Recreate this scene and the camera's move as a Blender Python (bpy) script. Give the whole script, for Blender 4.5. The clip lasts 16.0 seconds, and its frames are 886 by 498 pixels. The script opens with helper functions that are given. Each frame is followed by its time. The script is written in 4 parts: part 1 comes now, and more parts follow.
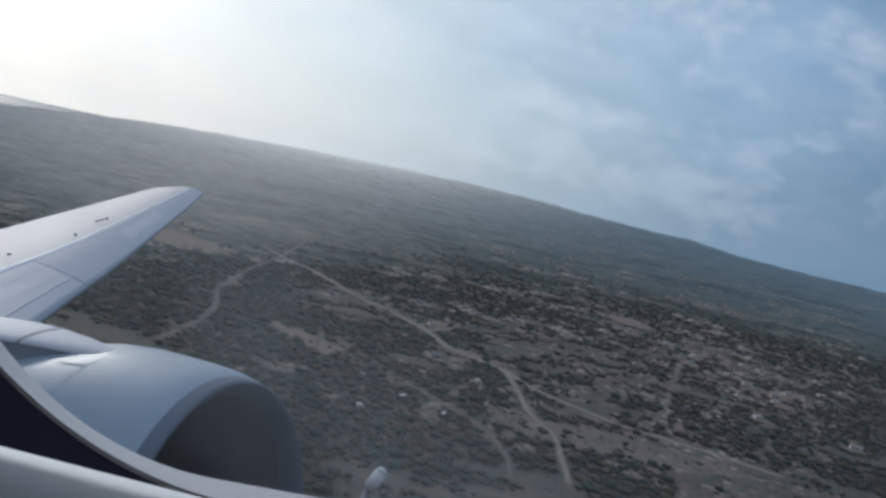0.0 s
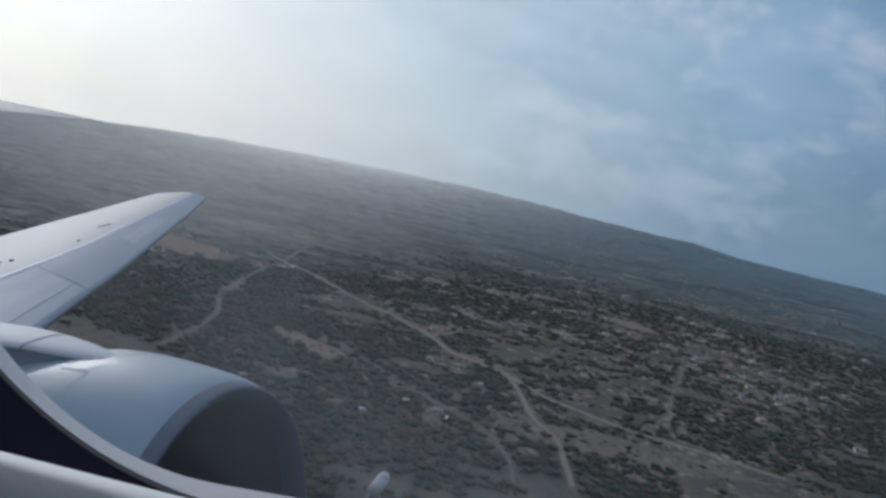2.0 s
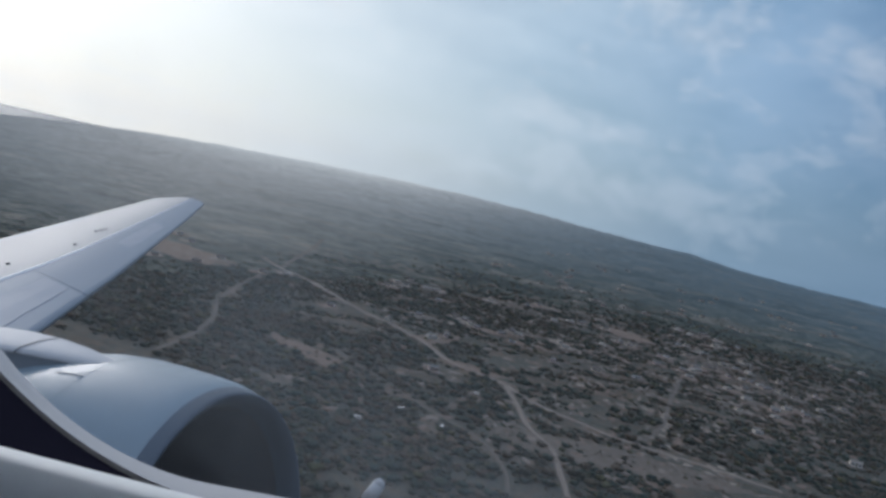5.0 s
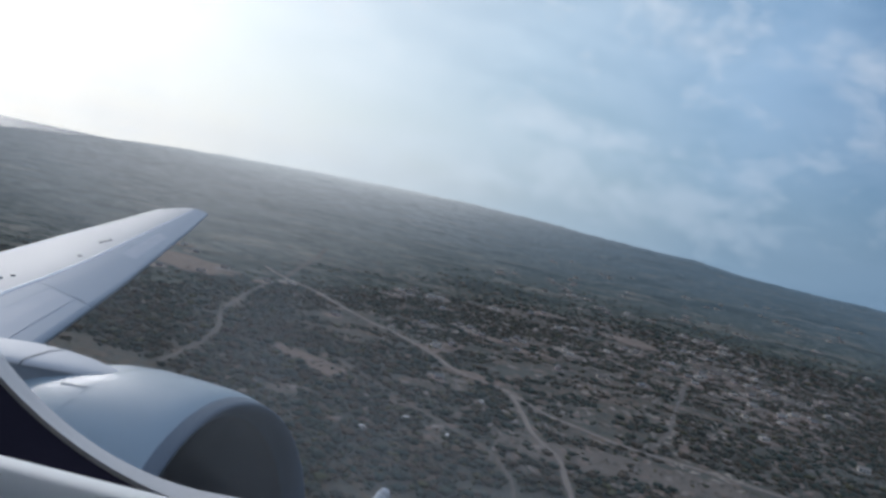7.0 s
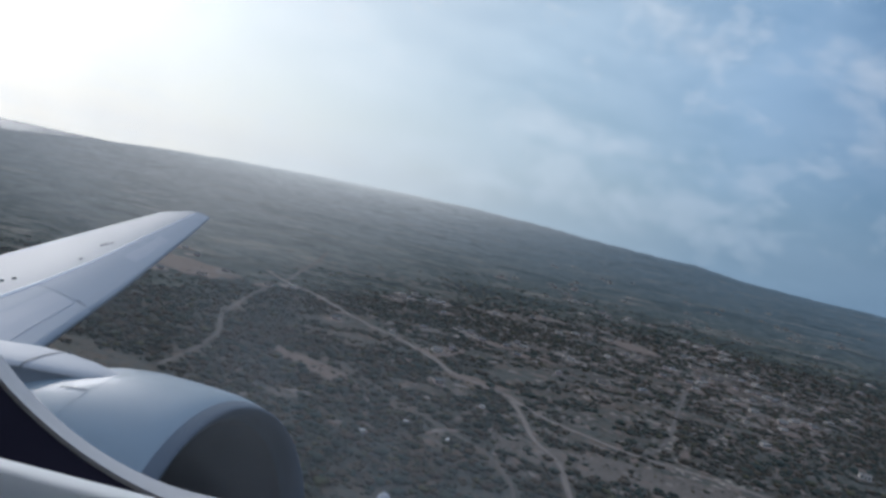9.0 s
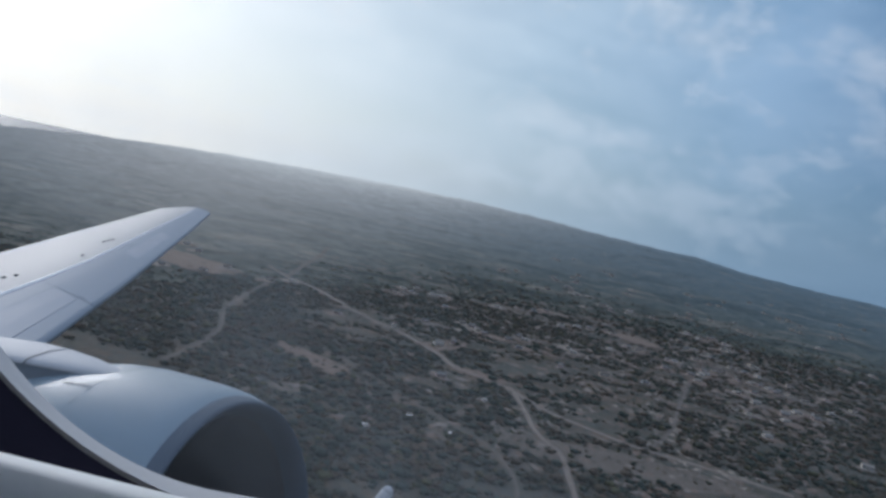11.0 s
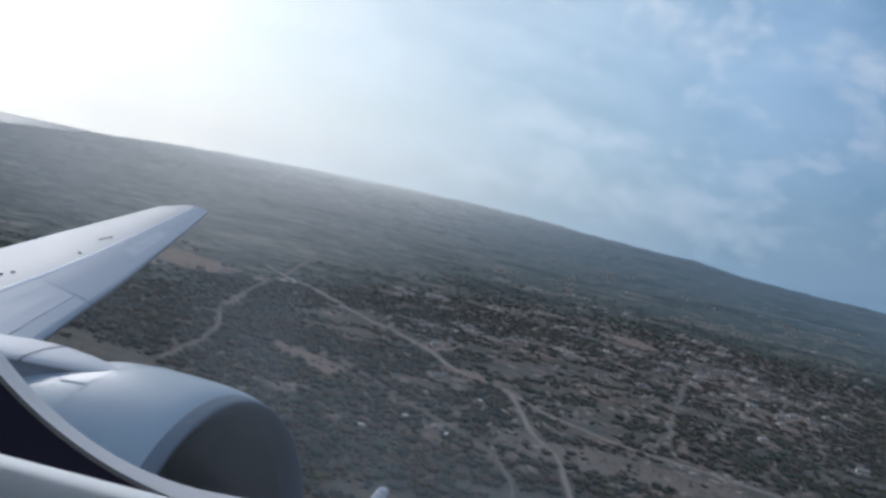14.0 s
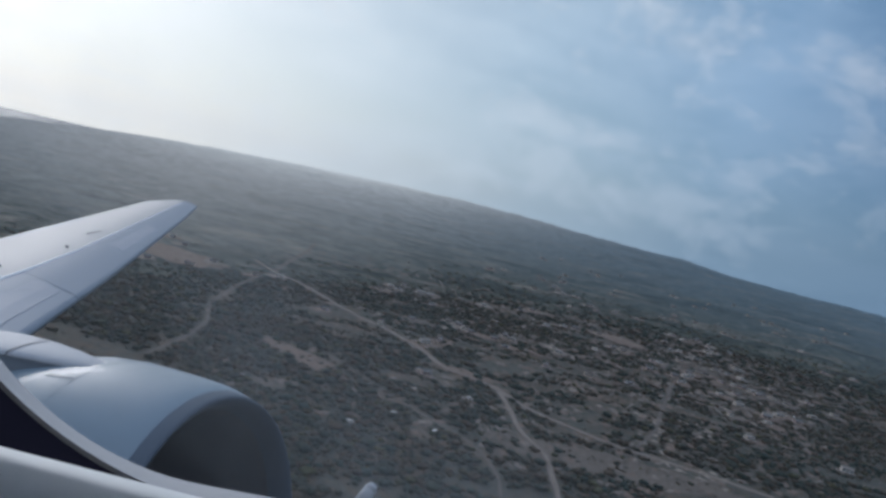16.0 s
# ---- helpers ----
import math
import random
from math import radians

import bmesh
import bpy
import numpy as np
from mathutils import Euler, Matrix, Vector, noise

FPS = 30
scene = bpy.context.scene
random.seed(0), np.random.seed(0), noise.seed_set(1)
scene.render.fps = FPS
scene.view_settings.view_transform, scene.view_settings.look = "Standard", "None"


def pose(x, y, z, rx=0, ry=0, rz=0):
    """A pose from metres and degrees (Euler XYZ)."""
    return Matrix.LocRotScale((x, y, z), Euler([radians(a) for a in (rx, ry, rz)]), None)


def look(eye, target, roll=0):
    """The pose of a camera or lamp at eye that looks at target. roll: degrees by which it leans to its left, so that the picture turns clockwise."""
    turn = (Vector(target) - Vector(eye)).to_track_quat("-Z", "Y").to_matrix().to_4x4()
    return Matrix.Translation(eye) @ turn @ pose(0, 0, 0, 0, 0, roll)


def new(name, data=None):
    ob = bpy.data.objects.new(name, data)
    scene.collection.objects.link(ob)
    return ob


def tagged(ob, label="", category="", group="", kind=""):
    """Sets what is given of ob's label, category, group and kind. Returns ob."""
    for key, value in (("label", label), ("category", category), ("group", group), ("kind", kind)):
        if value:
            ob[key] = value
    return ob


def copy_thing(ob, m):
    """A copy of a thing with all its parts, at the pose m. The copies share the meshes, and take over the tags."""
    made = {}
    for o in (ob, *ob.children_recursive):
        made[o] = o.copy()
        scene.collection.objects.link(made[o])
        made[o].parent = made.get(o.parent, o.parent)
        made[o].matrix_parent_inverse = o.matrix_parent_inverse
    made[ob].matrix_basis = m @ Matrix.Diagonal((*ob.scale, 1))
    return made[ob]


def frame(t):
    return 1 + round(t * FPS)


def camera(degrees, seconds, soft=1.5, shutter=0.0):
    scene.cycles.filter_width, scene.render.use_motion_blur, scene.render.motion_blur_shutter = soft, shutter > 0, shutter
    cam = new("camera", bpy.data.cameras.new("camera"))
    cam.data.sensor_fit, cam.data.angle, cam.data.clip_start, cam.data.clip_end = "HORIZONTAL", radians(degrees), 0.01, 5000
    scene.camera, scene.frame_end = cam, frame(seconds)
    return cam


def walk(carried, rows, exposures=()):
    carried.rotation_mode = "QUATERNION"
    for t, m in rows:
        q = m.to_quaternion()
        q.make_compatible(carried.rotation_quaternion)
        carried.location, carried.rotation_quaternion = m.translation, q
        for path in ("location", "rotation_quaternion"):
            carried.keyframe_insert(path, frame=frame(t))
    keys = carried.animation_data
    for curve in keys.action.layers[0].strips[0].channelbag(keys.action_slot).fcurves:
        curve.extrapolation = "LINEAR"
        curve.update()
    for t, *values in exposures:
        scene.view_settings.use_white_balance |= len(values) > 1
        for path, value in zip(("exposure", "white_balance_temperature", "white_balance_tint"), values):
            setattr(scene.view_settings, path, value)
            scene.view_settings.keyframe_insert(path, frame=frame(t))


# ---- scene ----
LENS = 62.0
EYE_HEIGHT = 150.0
cam = camera(LENS, 16.0, soft=3.1)
# The look out of the cabin window: down by 4.48 degrees, leaning 13.12 degrees with the climbing aircraft.
BASE = Matrix.Translation((0, 0, EYE_HEIGHT)) @ pose(0, 0, 0, 90 - 4.48, 0, 0) @ pose(0, 0, 0, 0, 0, 13.12)
# seconds, tilt, turn and lean by which the camera sways from that look, and the millimetres by which it is held higher
SWAY = [
    (0.0, -1.76, -0.31, -0.10, 2.11),
    (0.5, -1.06, -0.29, 0.23, 0.63),
    (1.0, -1.71, -0.24, -0.34, 1.98),
    (1.5, -1.57, -0.25, -0.17, 2.13),
    (2.0, -1.44, -0.16, -0.37, 2.05),
    (2.5, -1.36, -0.13, -0.21, 1.88),
    (3.0, -0.59, -0.04, 0.25, 0.66),
    (3.5, -1.61, -0.50, 0.03, 0.16),
    (6.0, 0.09, -0.32, 0.35, -0.95),
    (6.5, 0.34, -0.49, 0.48, -1.50),
    (7.0, -0.15, -0.07, -0.22, -0.45),
    (7.5, -0.34, -0.02, 0.02, -0.19),
    (8.0, -0.08, 0.08, -0.16, -0.13),
    (8.5, -0.31, 0.10, -0.17, 0.19),
    (9.0, 0.19, 0.01, 0.01, -0.45),
    (11.5, -0.35, 0.12, -0.48, -0.71),
    (12.0, -0.17, 0.14, -0.29, 0.37),
    (12.5, -0.12, 0.13, -0.30, 0.08),
    (13.0, -0.21, 0.12, 0.09, 0.63),
    (13.5, 0.05, -0.01, 0.10, -0.63),
    (14.0, -0.23, -0.06, 0.12, 0.00),
    (14.5, -0.31, -0.08, -0.23, -0.13),
    (15.0, -0.11, -0.15, 0.04, 0.11),
    (15.5, -0.73, -0.18, 0.79, -1.75),
    (16.0, -0.46, -0.84, 0.56, -1.26),
]
walk(cam, [(t, BASE @ pose(0, 0, 0, 0, b, 0) @ pose(0, 0, 0, a, 0, c) @ pose(0, up / 1000, 0)) for t, a, b, c, up in SWAY],
     [(0.0, -0.06, 6300, 11), (1.0, -0.28, 6200, 11), (2.0, -0.20, 6220, 11), (3.5, -0.14, 6220, 11), (6.0, -0.05, 6200, 11), (7.5, 0.03, 6170, 11), (9.0, -0.06, 6120, 11),
      (11.5, -0.10, 6080, 11), (13.5, 0.0, 6080, 11), (14.5, 0.08, 6080, 11), (15.0, -0.18, 6080, 11), (16.0, -0.18, 6080, 11)])

# ---- sky, sun ----
SUN_AZ, SUN_EL = radians(-37), radians(15)
SUN_DIR = Vector((math.sin(SUN_AZ) * math.cos(SUN_EL), math.cos(SUN_AZ) * math.cos(SUN_EL), math.sin(SUN_EL)))
sun = new("sun", bpy.data.lights.new("sun", "SUN"))
sun.data.energy, sun.data.angle, sun.data.color = 1.2, radians(18), (1.0, 0.95, 0.90)
sun.matrix_world = look((0, 0, 400), Vector((0, 0, 400)) - SUN_DIR)


class Nodes:
    """A short way to write node trees."""

    def __init__(self, tree):
        self.tree = tree
        tree.nodes.clear()

    def add(self, kind, *links, operation=None):
        n = self.tree.nodes.new(kind)
        if operation:
            n.operation = operation
        for socket, value in links:
            if isinstance(value, bpy.types.NodeSocket):
                self.tree.links.new(value, n.inputs[socket])
            else:
                n.inputs[socket].default_value = value
        return n

    def math(self, op, a, b=0.0, clamp=False):
        n = self.add("ShaderNodeMath", (0, a), (1, b), operation=op)
        n.use_clamp = clamp
        return n.outputs[0]

    def noise(self, vector, scale, detail=4.0, rough=0.55, dist=0.0):
        return self.add("ShaderNodeTexNoise", ("Vector", vector), ("Scale", scale), ("Detail", detail), ("Roughness", rough),
                        ("Distortion", dist)).outputs["Fac"]

    def ramp(self, fac, *stops):
        n = self.add("ShaderNodeValToRGB", ("Fac", fac))
        e = n.color_ramp.elements
        while len(e) < len(stops):
            e.new(0.5)
        for el, (p, c) in zip(e, stops):
            el.position, el.color = p, (*((c, c, c) if isinstance(c, (int, float)) else c), 1)
        return n.outputs["Color"]

    def mix(self, fac, a, b, blend="MIX"):
        n = self.add("ShaderNodeMix")
        n.data_type, n.blend_type = "RGBA", blend
        for socket, value in ((0, fac), (6, a), (7, b)):
            if isinstance(value, bpy.types.NodeSocket):
                self.tree.links.new(value, n.inputs[socket])
            else:
                n.inputs[socket].default_value = value if socket == 0 else (*value, 1)
        return n.outputs[2]


def make_world():
    world = bpy.data.worlds.new("sky")
    scene.world = world
    world.use_nodes = True
    g = Nodes(world.node_tree)
    way = g.add("ShaderNodeTexCoord").outputs["Generated"]
    air = g.add("ShaderNodeTexSky")
    air.sky_type, air.sun_disc, air.sun_elevation, air.sun_rotation = "NISHITA", False, SUN_EL, SUN_AZ
    air.air_density, air.dust_density, air.ozone_density = 1.0, 0.8, 2.0
    sky = g.mix(1.0, air.outputs["Color"], (0.100, 0.117, 0.131), "MULTIPLY")
    xyz = g.add("ShaderNodeSeparateXYZ", ("Vector", way))
    height = xyz.outputs["Z"]
    near_sun = g.add("ShaderNodeVectorMath", (0, way), (1, SUN_DIR), operation="DOT_PRODUCT").outputs["Value"]
    near_sun = g.math("MAXIMUM", near_sun, 0.0)
    # thin high cloud, whiter towards the sun
    veil = g.ramp(near_sun, (0.0, (0.13, 0.25, 0.42)), (0.36, (0.094, 0.204, 0.365)), (0.56, (0.226, 0.382, 0.566)), (0.76, (0.47, 0.61, 0.72)), (0.88, (0.73, 0.82, 0.86)), (0.97, (0.96, 0.99, 0.98)))
    col = g.mix(0.80, sky, g.add("ShaderNodeVectorMath", (0, veil), ("Scale", 0.93), operation="SCALE").outputs["Vector"])
    # cloud sheets lie flat overhead, so they draw together towards the horizon
    depth = g.math("MAXIMUM", g.math("ADD", height, 0.34), 0.12)
    flat = g.add("ShaderNodeVectorMath", (0, way), ("Scale", g.math("DIVIDE", 1.0, depth)), operation="SCALE").outputs["Vector"]
    sheets = g.ramp(g.noise(flat, 1.9, 6, 0.56, 0.25), (0.42, 0.0), (0.60, 1.0))
    wisps = g.ramp(g.noise(g.add("ShaderNodeMapping", ("Vector", flat), ("Rotation", (0, 0, radians(35))), ("Scale", (1.0, 1.5, 1.0))).outputs["Vector"], 4.2, 7, 0.6, 0.4), (0.44, 0.0), (0.68, 1.0))
    heaped = g.add("ShaderNodeMapping", ("Vector", way), ("Rotation", (0, 0, radians(20))), ("Scale", (1.0, 1.0, 1.55))).outputs["Vector"]
    puffs = g.ramp(g.noise(heaped, 6.3, 8, 0.56, 0.2), (0.535, 0.0), (0.645, 1.0))
    small = g.ramp(g.noise(heaped, 13.0, 7, 0.58, 0.2), (0.57, 0.0), (0.65, 1.0))
    bright = g.add("ShaderNodeVectorMath", (0, veil), ("Scale", 1.22), operation="SCALE").outputs["Vector"]
    bright = g.mix(0.22, bright, (0.84, 0.87, 0.88))
    col = g.mix(g.math("MULTIPLY", sheets, 0.50), col, bright)
    col = g.mix(g.math("MULTIPLY", wisps, 0.22), col, bright)
    # haze along the horizon
    low = g.math("POWER", g.math("SUBTRACT", 1.0, g.math("MINIMUM", g.math("MULTIPLY", g.math("ABSOLUTE", height), 4.2), 1.0)), 1.5)
    hz = g.ramp(near_sun, (0.30, (0.165, 0.27, 0.385)), (0.52, (0.215, 0.325, 0.43)), (0.70, (0.38, 0.48, 0.555)), (0.84, (0.62, 0.69, 0.735)), (0.96, (0.93, 0.94, 0.92)))
    col = g.mix(g.math("MULTIPLY", low, 0.86), col, hz)
    heap = g.mix(0.5, bright, (0.72, 0.75, 0.78))
    col = g.mix(g.math("MULTIPLY", puffs, g.math("SUBTRACT", 0.55, g.math("MULTIPLY", low, 0.28))), col, heap)
    col = g.mix(g.math("MULTIPLY", small, g.math("SUBTRACT", 0.34, g.math("MULTIPLY", low, 0.34))), col, heap)
    # glow of the sun behind thin cloud
    glow = g.math("ADD", g.math("MULTIPLY", g.math("POWER", near_sun, 9.0), 0.05), g.math("MULTIPLY", g.math("POWER", near_sun, 60.0), 0.5))
    glow = g.add("ShaderNodeVectorMath", (0, (1.0, 1.0, 0.97)), ("Scale", glow), operation="SCALE").outputs["Vector"]
    col = g.mix(1.0, col, glow, "ADD")
    # unseen bright bluish zenith, added as fill light for land and aircraft
    high = g.ramp(height, (0.50, 0.0), (0.85, 1.0))
    col = g.mix(high, col, (0.95, 1.15, 1.50))
    bg = g.add("ShaderNodeBackground", ("Color", col), ("Strength", 1.0))
    g.add("ShaderNodeOutputWorld", ("Surface", bg.outputs[0]))


make_world()


# ---- materials ----
def material(name, colour, rough=0.7, metal=0.0, grain=(), bump=0.0, bump_scale=20.0, coat=0.0, gloss=0.5):
    """A plain surface with two scales of unevenness. grain: rows of (scale, amount, second colour)."""
    m = bpy.data.materials.new(name)
    m.use_nodes = True
    g = Nodes(m.node_tree)
    at = g.add("ShaderNodeTexCoord").outputs["Object"]
    col = g.add("ShaderNodeRGB")
    col.outputs[0].default_value = (*colour, 1)
    col = col.outputs[0]
    r = rough
    for scale, amount, other in grain:
        f = g.noise(at, scale, 5, 0.6)
        mask = g.math("MULTIPLY", g.ramp(f, (0.35, 0.0), (0.7, 1.0)), amount)
        col = g.mix(mask, col, other)
        r = g.math("ADD", rough - 0.06, g.math("MULTIPLY", f, 0.12))
    b = g.add("ShaderNodeBsdfPrincipled", ("Base Color", col), ("Roughness", r), ("Metallic", metal), ("Coat Weight", coat), ("Specular IOR Level", gloss))
    if bump:
        h = g.noise(at, bump_scale, 6, 0.6)
        g.tree.links.new(g.add("ShaderNodeBump", ("Height", h), ("Strength", bump)).outputs[0], b.inputs["Normal"])
    g.add("ShaderNodeOutputMaterial", ("Surface", b.outputs[0]))
    return m


def ground_material():
    m = bpy.data.materials.new("dry scrubland")
    m.use_nodes = True
    g = Nodes(m.node_tree)
    at = g.add("ShaderNodeTexCoord").outputs["Object"]
    soil = g.mix(g.noise(at, 0.011, 4), (0.066, 0.044, 0.030), (0.098, 0.063, 0.040))
    soil = g.mix(g.ramp(g.noise(at, 0.15, 6, 0.65), (0.4, 0.0), (0.7, 0.6)), soil, (0.045, 0.035, 0.027))
    scrub = g.mix(g.noise(at, 0.02, 5), (0.046, 0.047, 0.036), (0.070, 0.058, 0.042))
    wide = g.noise(at, 0.0042, 5, 0.6, 0.5)
    fine = g.noise(at, 0.055, 5, 0.65, 0.4)
    cover = g.math("ADD", g.math("MULTIPLY", wide, 0.75), g.math("MULTIPLY", fine, 0.55))
    col = g.mix(g.ramp(cover, (0.50, 0.0), (0.68, 1.0)), soil, scrub)
    col = g.mix(g.ramp(g.noise(at, 0.019, 6, 0.7, 0.8), (0.49, 0.0), (0.62, 0.85)), col, (0.118, 0.071, 0.043))
    streaks = g.add("ShaderNodeMapping", ("Vector", at), ("Scale", (0.45, 1.0, 1.0))).outputs["Vector"]
    col = g.mix(g.ramp(g.noise(streaks, 0.20, 6, 0.75, 0.4), (0.47, 0.0), (0.56, 0.8)), col, (0.040, 0.043, 0.036))
    b = g.add("ShaderNodeBsdfPrincipled", ("Base Color", col), ("Roughness", 0.95), ("Specular IOR Level", 0.25))
    h = g.noise(at, 0.12, 6, 0.7)
    g.tree.links.new(g.add("ShaderNodeBump", ("Height", h), ("Strength", 0.8), ("Distance", 1.5)).outputs[0], b.inputs["Normal"])
    g.add("ShaderNodeOutputMaterial", ("Surface", b.outputs[0]))
    return m


def leaf_material():
    m = bpy.data.materials.new("scrub leaves")
    m.use_nodes = True
    g = Nodes(m.node_tree)
    at = g.add("ShaderNodeTexCoord").outputs["Object"]
    isle = g.add("ShaderNodeNewGeometry").outputs["Random Per Island"]
    col = g.mix(g.ramp(g.noise(at, 0.03, 5, 0.7), (0.35, 0.0), (0.65, 1.0)), (0.031, 0.055, 0.046), (0.053, 0.068, 0.053))
    col = g.mix(g.ramp(g.noise(at, 0.0065, 4, 0.6, 0.5), (0.42, 0.0), (0.62, 0.6)), col, (0.084, 0.064, 0.045))
    # leafless brown bushes, a few yellow-green ones, and dark evergreen ones
    col = g.mix(g.ramp(isle, (0.44, 0.0), (0.54, 0.85)), col, (0.108, 0.070, 0.045))
    col = g.mix(g.ramp(isle, (0.84, 0.0), (0.88, 0.85)), col, (0.115, 0.110, 0.048))
    col = g.mix(g.ramp(isle, (0.93, 0.0), (0.95, 0.85)), col, (0.026, 0.046, 0.038))
    col = g.mix(g.ramp(g.noise(at, 0.55, 4, 0.7), (0.42, 0.0), (0.62, 0.3)), col, (0.028, 0.039, 0.034))
    col = g.mix(g.ramp(g.noise(at, 0.9, 3, 0.7), (0.55, 0.0), (0.70, 0.5)), col, (0.098, 0.100, 0.072))
    b = g.add("ShaderNodeBsdfPrincipled", ("Base Color", col), ("Roughness", 0.85), ("Specular IOR Level", 0.2))
    thin = g.add("ShaderNodeBsdfTranslucent", ("Color", col))
    g.add("ShaderNodeOutputMaterial", ("Surface", g.add("ShaderNodeMixShader", (0, 0.5), (1, b.outputs[0]), (2, thin.outputs[0])).outputs[0]))
    return m


M_GROUND = ground_material()
M_LEAF = leaf_material()
M_SEA = material("sea", (0.03, 0.055, 0.07), 0.6, 0, [(0.02, 0.5, (0.04, 0.07, 0.085))], 0.25, 0.2, 0.0, 0.15)
M_ROAD = material("pale dirt road", (0.138, 0.105, 0.080), 0.95, 0, [(0.05, 0.7, (0.100, 0.074, 0.055)), (0.6, 0.5, (0.155, 0.122, 0.096))], 0.4, 0.8)
M_SAND = material("bare sandy ground", (0.094, 0.069, 0.049), 0.95, 0, [(0.03, 0.7, (0.076, 0.057, 0.042)), (0.25, 0.6, (0.056, 0.045, 0.035))], 0.6, 0.4)
M_TRACK = material("faint dirt track", (0.104, 0.079, 0.059), 0.95, 0, [(0.05, 0.7, (0.076, 0.058, 0.044)), (0.5, 0.5, (0.118, 0.092, 0.070))], 0.4, 0.8)
M_FAINT = material("overgrown dirt track", (0.082, 0.062, 0.047), 0.95, 0, [(0.04, 0.8, (0.058, 0.047, 0.037)), (0.4, 0.6, (0.094, 0.073, 0.055))], 0.4, 0.8)
M_TAN = material("pale tan clearing", (0.225, 0.180, 0.140), 0.95, 0, [(0.08, 0.6, (0.165, 0.122, 0.088)), (0.6, 0.5, (0.12, 0.09, 0.066))], 0.4, 0.8)
M_REDSOIL = material("reddish bare soil", (0.122, 0.079, 0.054), 0.95, 0, [(0.04, 0.6, (0.104, 0.065, 0.044)), (0.4, 0.5, (0.080, 0.055, 0.038))], 0.6, 0.5)
M_WHITE = material("pale aircraft paint", (0.31, 0.31, 0.315), 0.6, 0, [(1.3, 0.35, (0.29, 0.295, 0.305)), (14, 0.2, (0.26, 0.26, 0.265))], 0.02, 30, 0.0, 0.25)
M_WINGTOP = material("light grey wing paint", (0.240, 0.236, 0.236), 0.6, 0, [(1.3, 0.35, (0.220, 0.218, 0.220)), (14, 0.2, (0.19, 0.19, 0.195))], 0.02, 30, 0.0, 0.25)
M_GREY = material("light grey aircraft paint", (0.190, 0.211, 0.238), 0.58, 0, [(1.5, 0.4, (0.184, 0.205, 0.231)), (16, 0.2, (0.17, 0.186, 0.21))], 0.02, 30, 0.0, 0.25)
M_PALE = material("pale grey slat paint", (0.226, 0.238, 0.260), 0.6, 0, [(2.0, 0.4, (0.20, 0.212, 0.235))], 0.02, 30)
M_COWL = material("blue-grey engine cowl paint", (0.124, 0.170, 0.203), 0.48, 0, [(1.2, 0.4, (0.094, 0.134, 0.165)), (12, 0.2, (0.088, 0.120, 0.147))], 0.02, 25, 0.08)
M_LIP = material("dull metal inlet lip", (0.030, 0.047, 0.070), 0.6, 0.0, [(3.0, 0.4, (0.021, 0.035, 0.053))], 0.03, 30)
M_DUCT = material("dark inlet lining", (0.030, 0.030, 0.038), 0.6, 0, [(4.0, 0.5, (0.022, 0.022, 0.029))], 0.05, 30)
M_JOINT = material("cowl joint filler", (0.078, 0.108, 0.133), 0.6, 0, [(4.0, 0.4, (0.060, 0.085, 0.107))])
M_FAN = material("dark titanium", (0.06, 0.06, 0.07), 0.4, 0.8, [(6.0, 0.4, (0.06, 0.06, 0.07))])
M_SEAM = material("dark seam", (0.06, 0.065, 0.075), 0.7, 0, [(8.0, 0.4, (0.10, 0.10, 0.11))])
M_SEAL = material("white joint sealant", (0.50, 0.50, 0.50), 0.5, 0, [(6.0, 0.5, (0.40, 0.40, 0.41))])
M_VENT = material("black vent mesh", (0.014, 0.015, 0.018), 0.8, 0, [(40, 0.4, (0.03, 0.03, 0.033))])
M_GASKET = material("black window seal", (0.034, 0.030, 0.044), 0.9, 0, [(30, 0.4, (0.045, 0.040, 0.055))], 0.1, 200, 0.0, 0.0)
M_TRIM = material("grey window frame plastic", (0.37, 0.36, 0.365), 0.55, 0, [(40, 0.3, (0.28, 0.28, 0.30))], 0.05, 300)
M_LINING = material("pale cabin lining", (0.80, 0.80, 0.77), 0.6, 0, [(9, 0.4, (0.70, 0.70, 0.68)), (160, 0.2, (0.62, 0.62, 0.60))], 0.06, 400)
